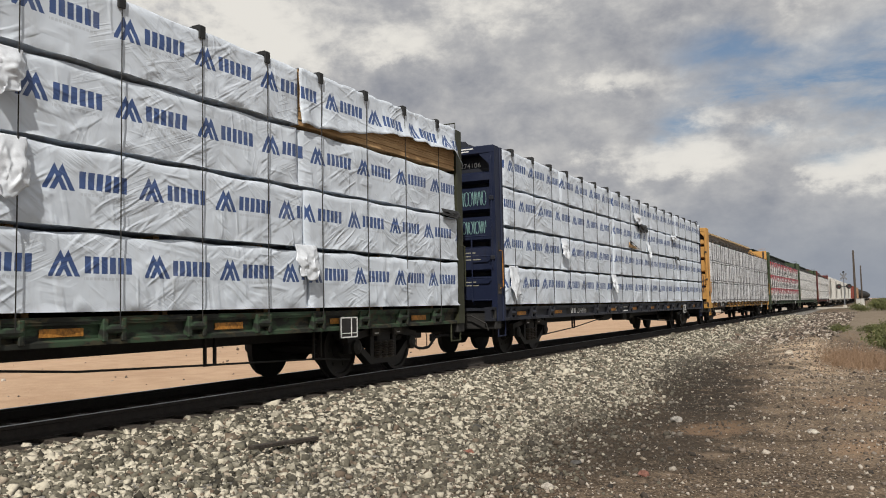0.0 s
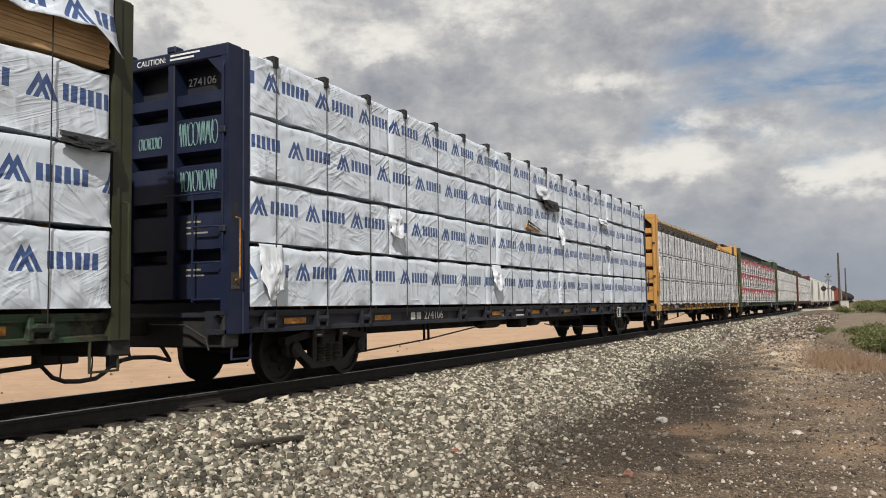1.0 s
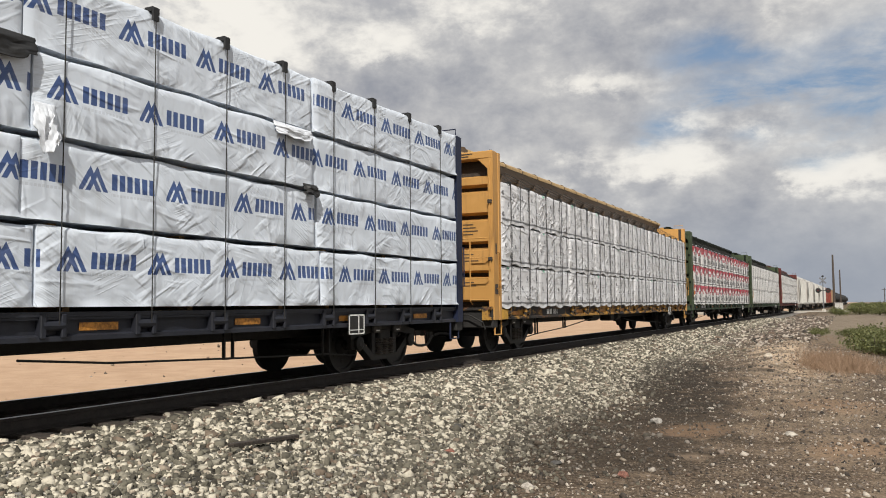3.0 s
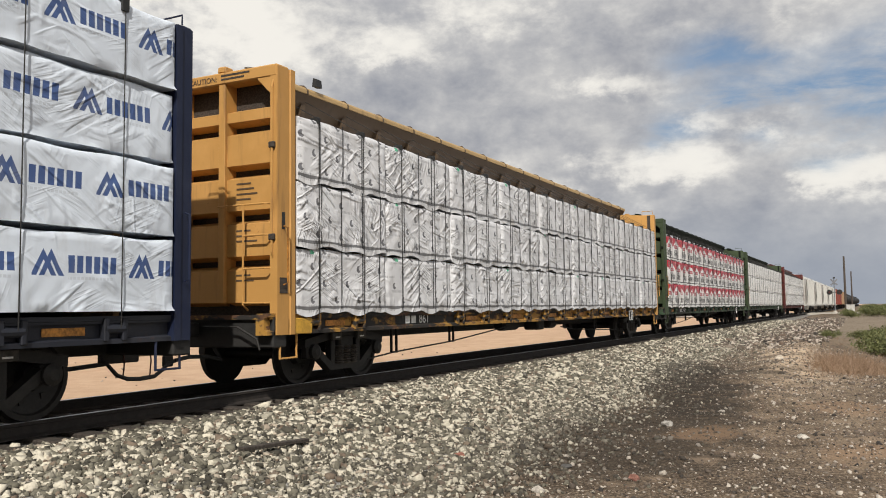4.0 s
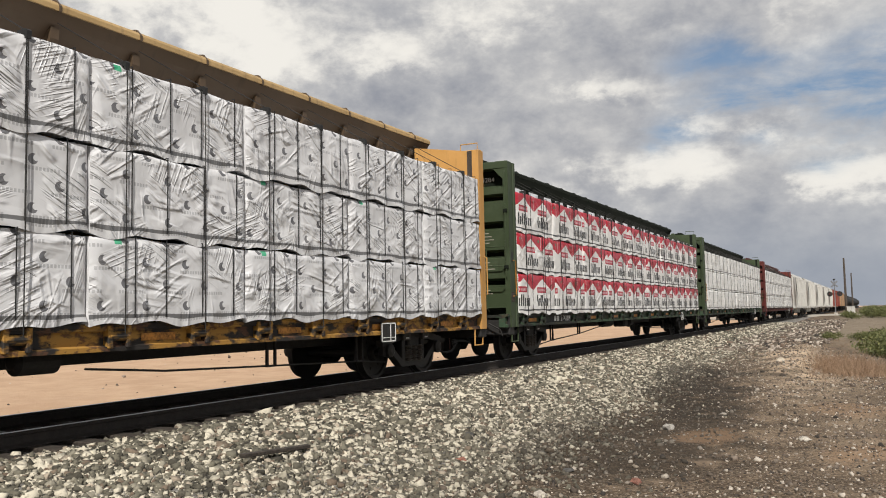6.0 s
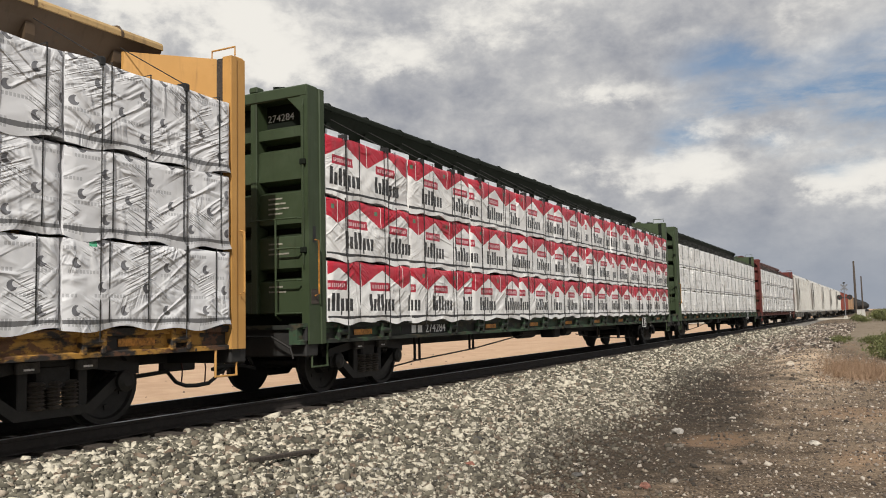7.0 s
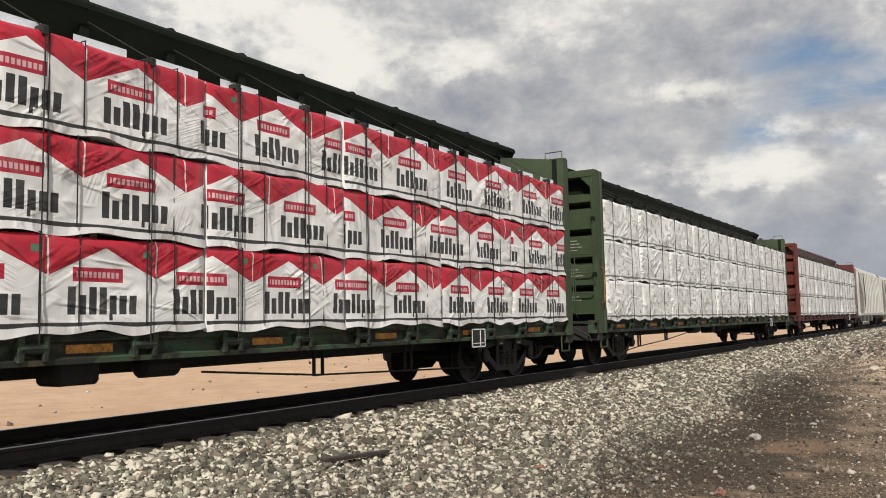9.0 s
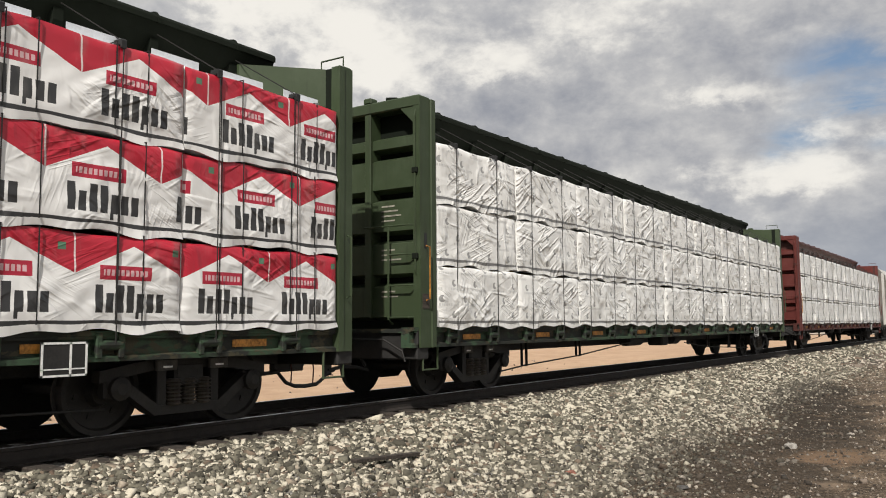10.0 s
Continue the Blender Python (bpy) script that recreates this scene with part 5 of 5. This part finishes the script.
def crossing_signal(x, y):
    m = thing("crossing_signal", "level crossing mast with crossbuck and red lamps", "crossing signal", m=pose(x, y, float(height(x, y))))
    part("mast", lathe(bmesh.new(), [(0.06, 0), (0.06, 4.6)], "z", 12), M["crossbuck"], m)
    part("base", boxed(-0.22, 0.22, -0.22, 0.22, 0, 0.35, bevel=0.03), M["concrete"], m)
    for a in (45, -45):
        part("crossbuck", boxed(-0.55, 0.55, -0.02, 0.02, -0.10, 0.10), M["crossbuck"], m, at=pose(0, -0.1 - 0.002 * a / 45, 4.1, 0, a, 0))
    part("lamp_arm", boxed(-0.75, 0.75, -0.05, 0.05, 2.75, 2.83), M["black"], m)
    for s in (-1, 1):
        lamp = part("lamp_hood", lathe(bmesh.new(), [(0.34, -0.16), (0.34, -0.12), (0.14, 0.1)], "y", 18, (s * 0.6, 0, 2.8)), M["black"], m)
        part("lens", lathe(bmesh.new(), [(0.10, -0.19), (0.10, -0.16)], "y", 16, (s * 0.6, 0, 2.8)), M["signal"], lamp, "red signal lens")
    part("bell", lathe(bmesh.new(), [(0.14, 4.6), (0.16, 4.7), (0.06, 4.8)], "z", 12), M["black"], m)


crossing_signal(-4.62, 122.0)


def utility_pole(x, y, tall, arm, label):
    p = thing("utility_pole", label, "utility pole", "line poles", pose(x, y, float(height(x, y))))
    part("shaft", lathe(bmesh.new(), [(0.19, 0), (0.17, tall * 0.5), (0.13, tall)], "z", 12), M["bark"], p)
    if arm:
        part("crossarm", boxed(-1.1, 1.1, -0.06, 0.06, tall - 0.9, tall - 0.76), M["bark"], p)
    return p


utility_pole(-4.1, 150, 8.9, False, "bare dark wooden pole beside the crossing")
utility_pole(-4.7, 224, 9.0, False, "weathered wooden pole beyond the crossing")
for k in range(9):
    utility_pole(9.0 + 6.5 * k * 0.3, 430 - 24 * k, 7.6, True, "distant wooden line pole with crossarm")
box_case = thing("relay_cabinet", "pale grey steel relay cabinet beside the crossing", "cabinet", m=pose(-3.2, 140, float(height(-3.2, 140))))
part("case", boxed(-0.55, 0.55, -0.4, 0.4, 0.1, 1.1, bevel=0.03), M["hopper"], box_case)
part("roof", boxed(-0.6, 0.6, -0.45, 0.45, 1.1, 1.16), M["hopper"], box_case)
part("plinth", boxed(-0.58, 0.58, -0.42, 0.42, -0.1, 0.1), M["concrete"], box_case)


def leaves_mesh(name, mat, count, seed, spread, tall, size):
    r = np.random.default_rng(seed)
    clumps = r.normal(0, 1, (14, 3)) * [0.36 * spread, 0.36 * spread, 0.12 * tall] + [0, 0, tall * 0.5]
    c = clumps[r.integers(0, 14, count)] + r.normal(0, 1, (count, 3)) * [0.17 * spread, 0.17 * spread, 0.15 * tall]
    c[:, 2] = np.clip(np.abs(c[:, 2]), 0.02, tall * 1.1)
    a = r.normal(0, 1, (count, 3))
    a /= np.linalg.norm(a, axis=1)[:, None]
    b = np.cross(a, r.normal(0, 1, (count, 3)))
    b /= np.linalg.norm(b, axis=1)[:, None]
    s = r.uniform(0.5, 1.2, (count, 1)) * size
    v = np.stack([c - a * s, c + b * s * 0.45, c + a * s, c - b * s * 0.45], 1).reshape(-1, 3)
    return faces_mesh(name, v.tolist(), np.arange(count * 4).reshape(-1, 4).tolist(), mat)


def stems_mesh(seed, spread, tall):
    r, bm = random.Random(seed), bmesh.new()
    for k in range(9):
        a = r.uniform(0, 6.28)
        d = r.uniform(0.2, 0.5) * spread
        tube(bm, [(0, 0, 0), (math.cos(a) * d * 0.4, math.sin(a) * d * 0.4, tall * 0.35), (math.cos(a) * d, math.sin(a) * d, tall * r.uniform(0.6, 0.9))], 0.014, 4)
    return mesh_of("stem", bm, M["bark"])


bush_kinds = [(leaves_mesh("foliage", M["bush"], 2600, 40 + k, 1.0, 0.75, 0.055), stems_mesh(k, 1.0, 0.75)) for k in range(3)]


def bush(x, y, size, k, label):
    b = thing("desert_bush", label, "bush", "bushes beside the track", pose(x, y, float(height(x, y)) - 0.02, 0, 0, 67 * k) @ Matrix.Diagonal((size, size, size, 1)))
    part("foliage", bush_kinds[k % 3][0], None, b)
    part("stem", bush_kinds[k % 3][1], None, b)


green_label, dark_label = "yellow-green desert bush on dry dirt", "small dark green bush on the tan bank"
spots = [(0.35, 31.0, 1.0), (1.2, 31.5, 1.25), (0.75, 33.0, 1.3), (2.0, 32.0, 1.4), (-1.75, 39.0, 0.5), (1.6, 37, 1.4), (2.8, 36, 1.6), (0.3, 37.5, 0.9), (-0.6, 42.0, 0.6), (0.1, 43.5, 0.9), (0.9, 41.0, 1.0), (-2.0, 88.0, 0.9), (-2.6, 99.0, 1.1)]
for k, (x, y, s) in enumerate(spots):
    bush(x, y, s, k, dark_label if k == 4 else green_label)
r = random.Random(11)
for k in range(90):
    y = r.uniform(88, 280)
    x = r.uniform(-0.013 * y + 0.8, 0.07 * y)
    bush(x, y, r.uniform(0.8, 1.7), k, green_label)
for k in range(14):
    bush(r.uniform(-38.5, -33.5), r.uniform(22, 27), r.uniform(0.7, 1.2), k, "low grey-green bush on pale sand across the track")
for k in range(26):
    bush(r.uniform(-75, -52), r.uniform(22, 90), r.uniform(1.6, 2.6), k, "low grey-green bush on pale sand across the track")

# dry grass
r2 = np.random.default_rng(21)
n = 9000
cx = np.concatenate([r2.normal(-0.55, 0.42, 6500), r2.uniform(-1.6, 2.2, 2500)])
cy = np.concatenate([r2.normal(23.5, 1.5, 6500), r2.uniform(21, 40, 2500)])
cz = height(cx, cy)
lean, hh = r2.normal(0, 0.17, (n, 2)), r2.gamma(2.2, 0.075, n).clip(0.03, 0.42) * np.concatenate([np.ones(6500), np.full(2500, 0.5)])
ang = r2.uniform(0, 3.14, n)
wd = np.stack([np.cos(ang), np.sin(ang)], 1) * 0.006
v = np.stack([np.column_stack([cx - wd[:, 0], cy - wd[:, 1], cz - 0.01]), np.column_stack([cx + wd[:, 0], cy + wd[:, 1], cz - 0.01]),
              np.column_stack([cx + lean[:, 0], cy + lean[:, 1], cz + hh])], 1).reshape(-1, 3)
tagged(new("dry_grass", faces_mesh("dry_grass", v.tolist(), np.arange(3 * n).reshape(-1, 3).tolist(), M["dry"])), "straw-coloured dry grass on the bank", "grass", kind="stuff")


# ---- motion ----
def motions():
    """The train rolls towards and past the camera; its wheels turn with it."""
    for ob, first, x, z in ROLLING:
        walk(ob, [(t, pose(x, first - d, z)) for t, d in GONE])
    steps = [k / 15 for k in range(151)]
    for ws, y in TURNING[:24]:
        rows = []
        for t in steps:
            d = float(np.interp(t, [g[0] for g in GONE], [g[1] for g in GONE]))
            rows.append((t, pose(0, y, WHEEL_R, math.degrees(d / WHEEL_R) % 360, 0, 0)))
        walk(ws, rows)


motions()
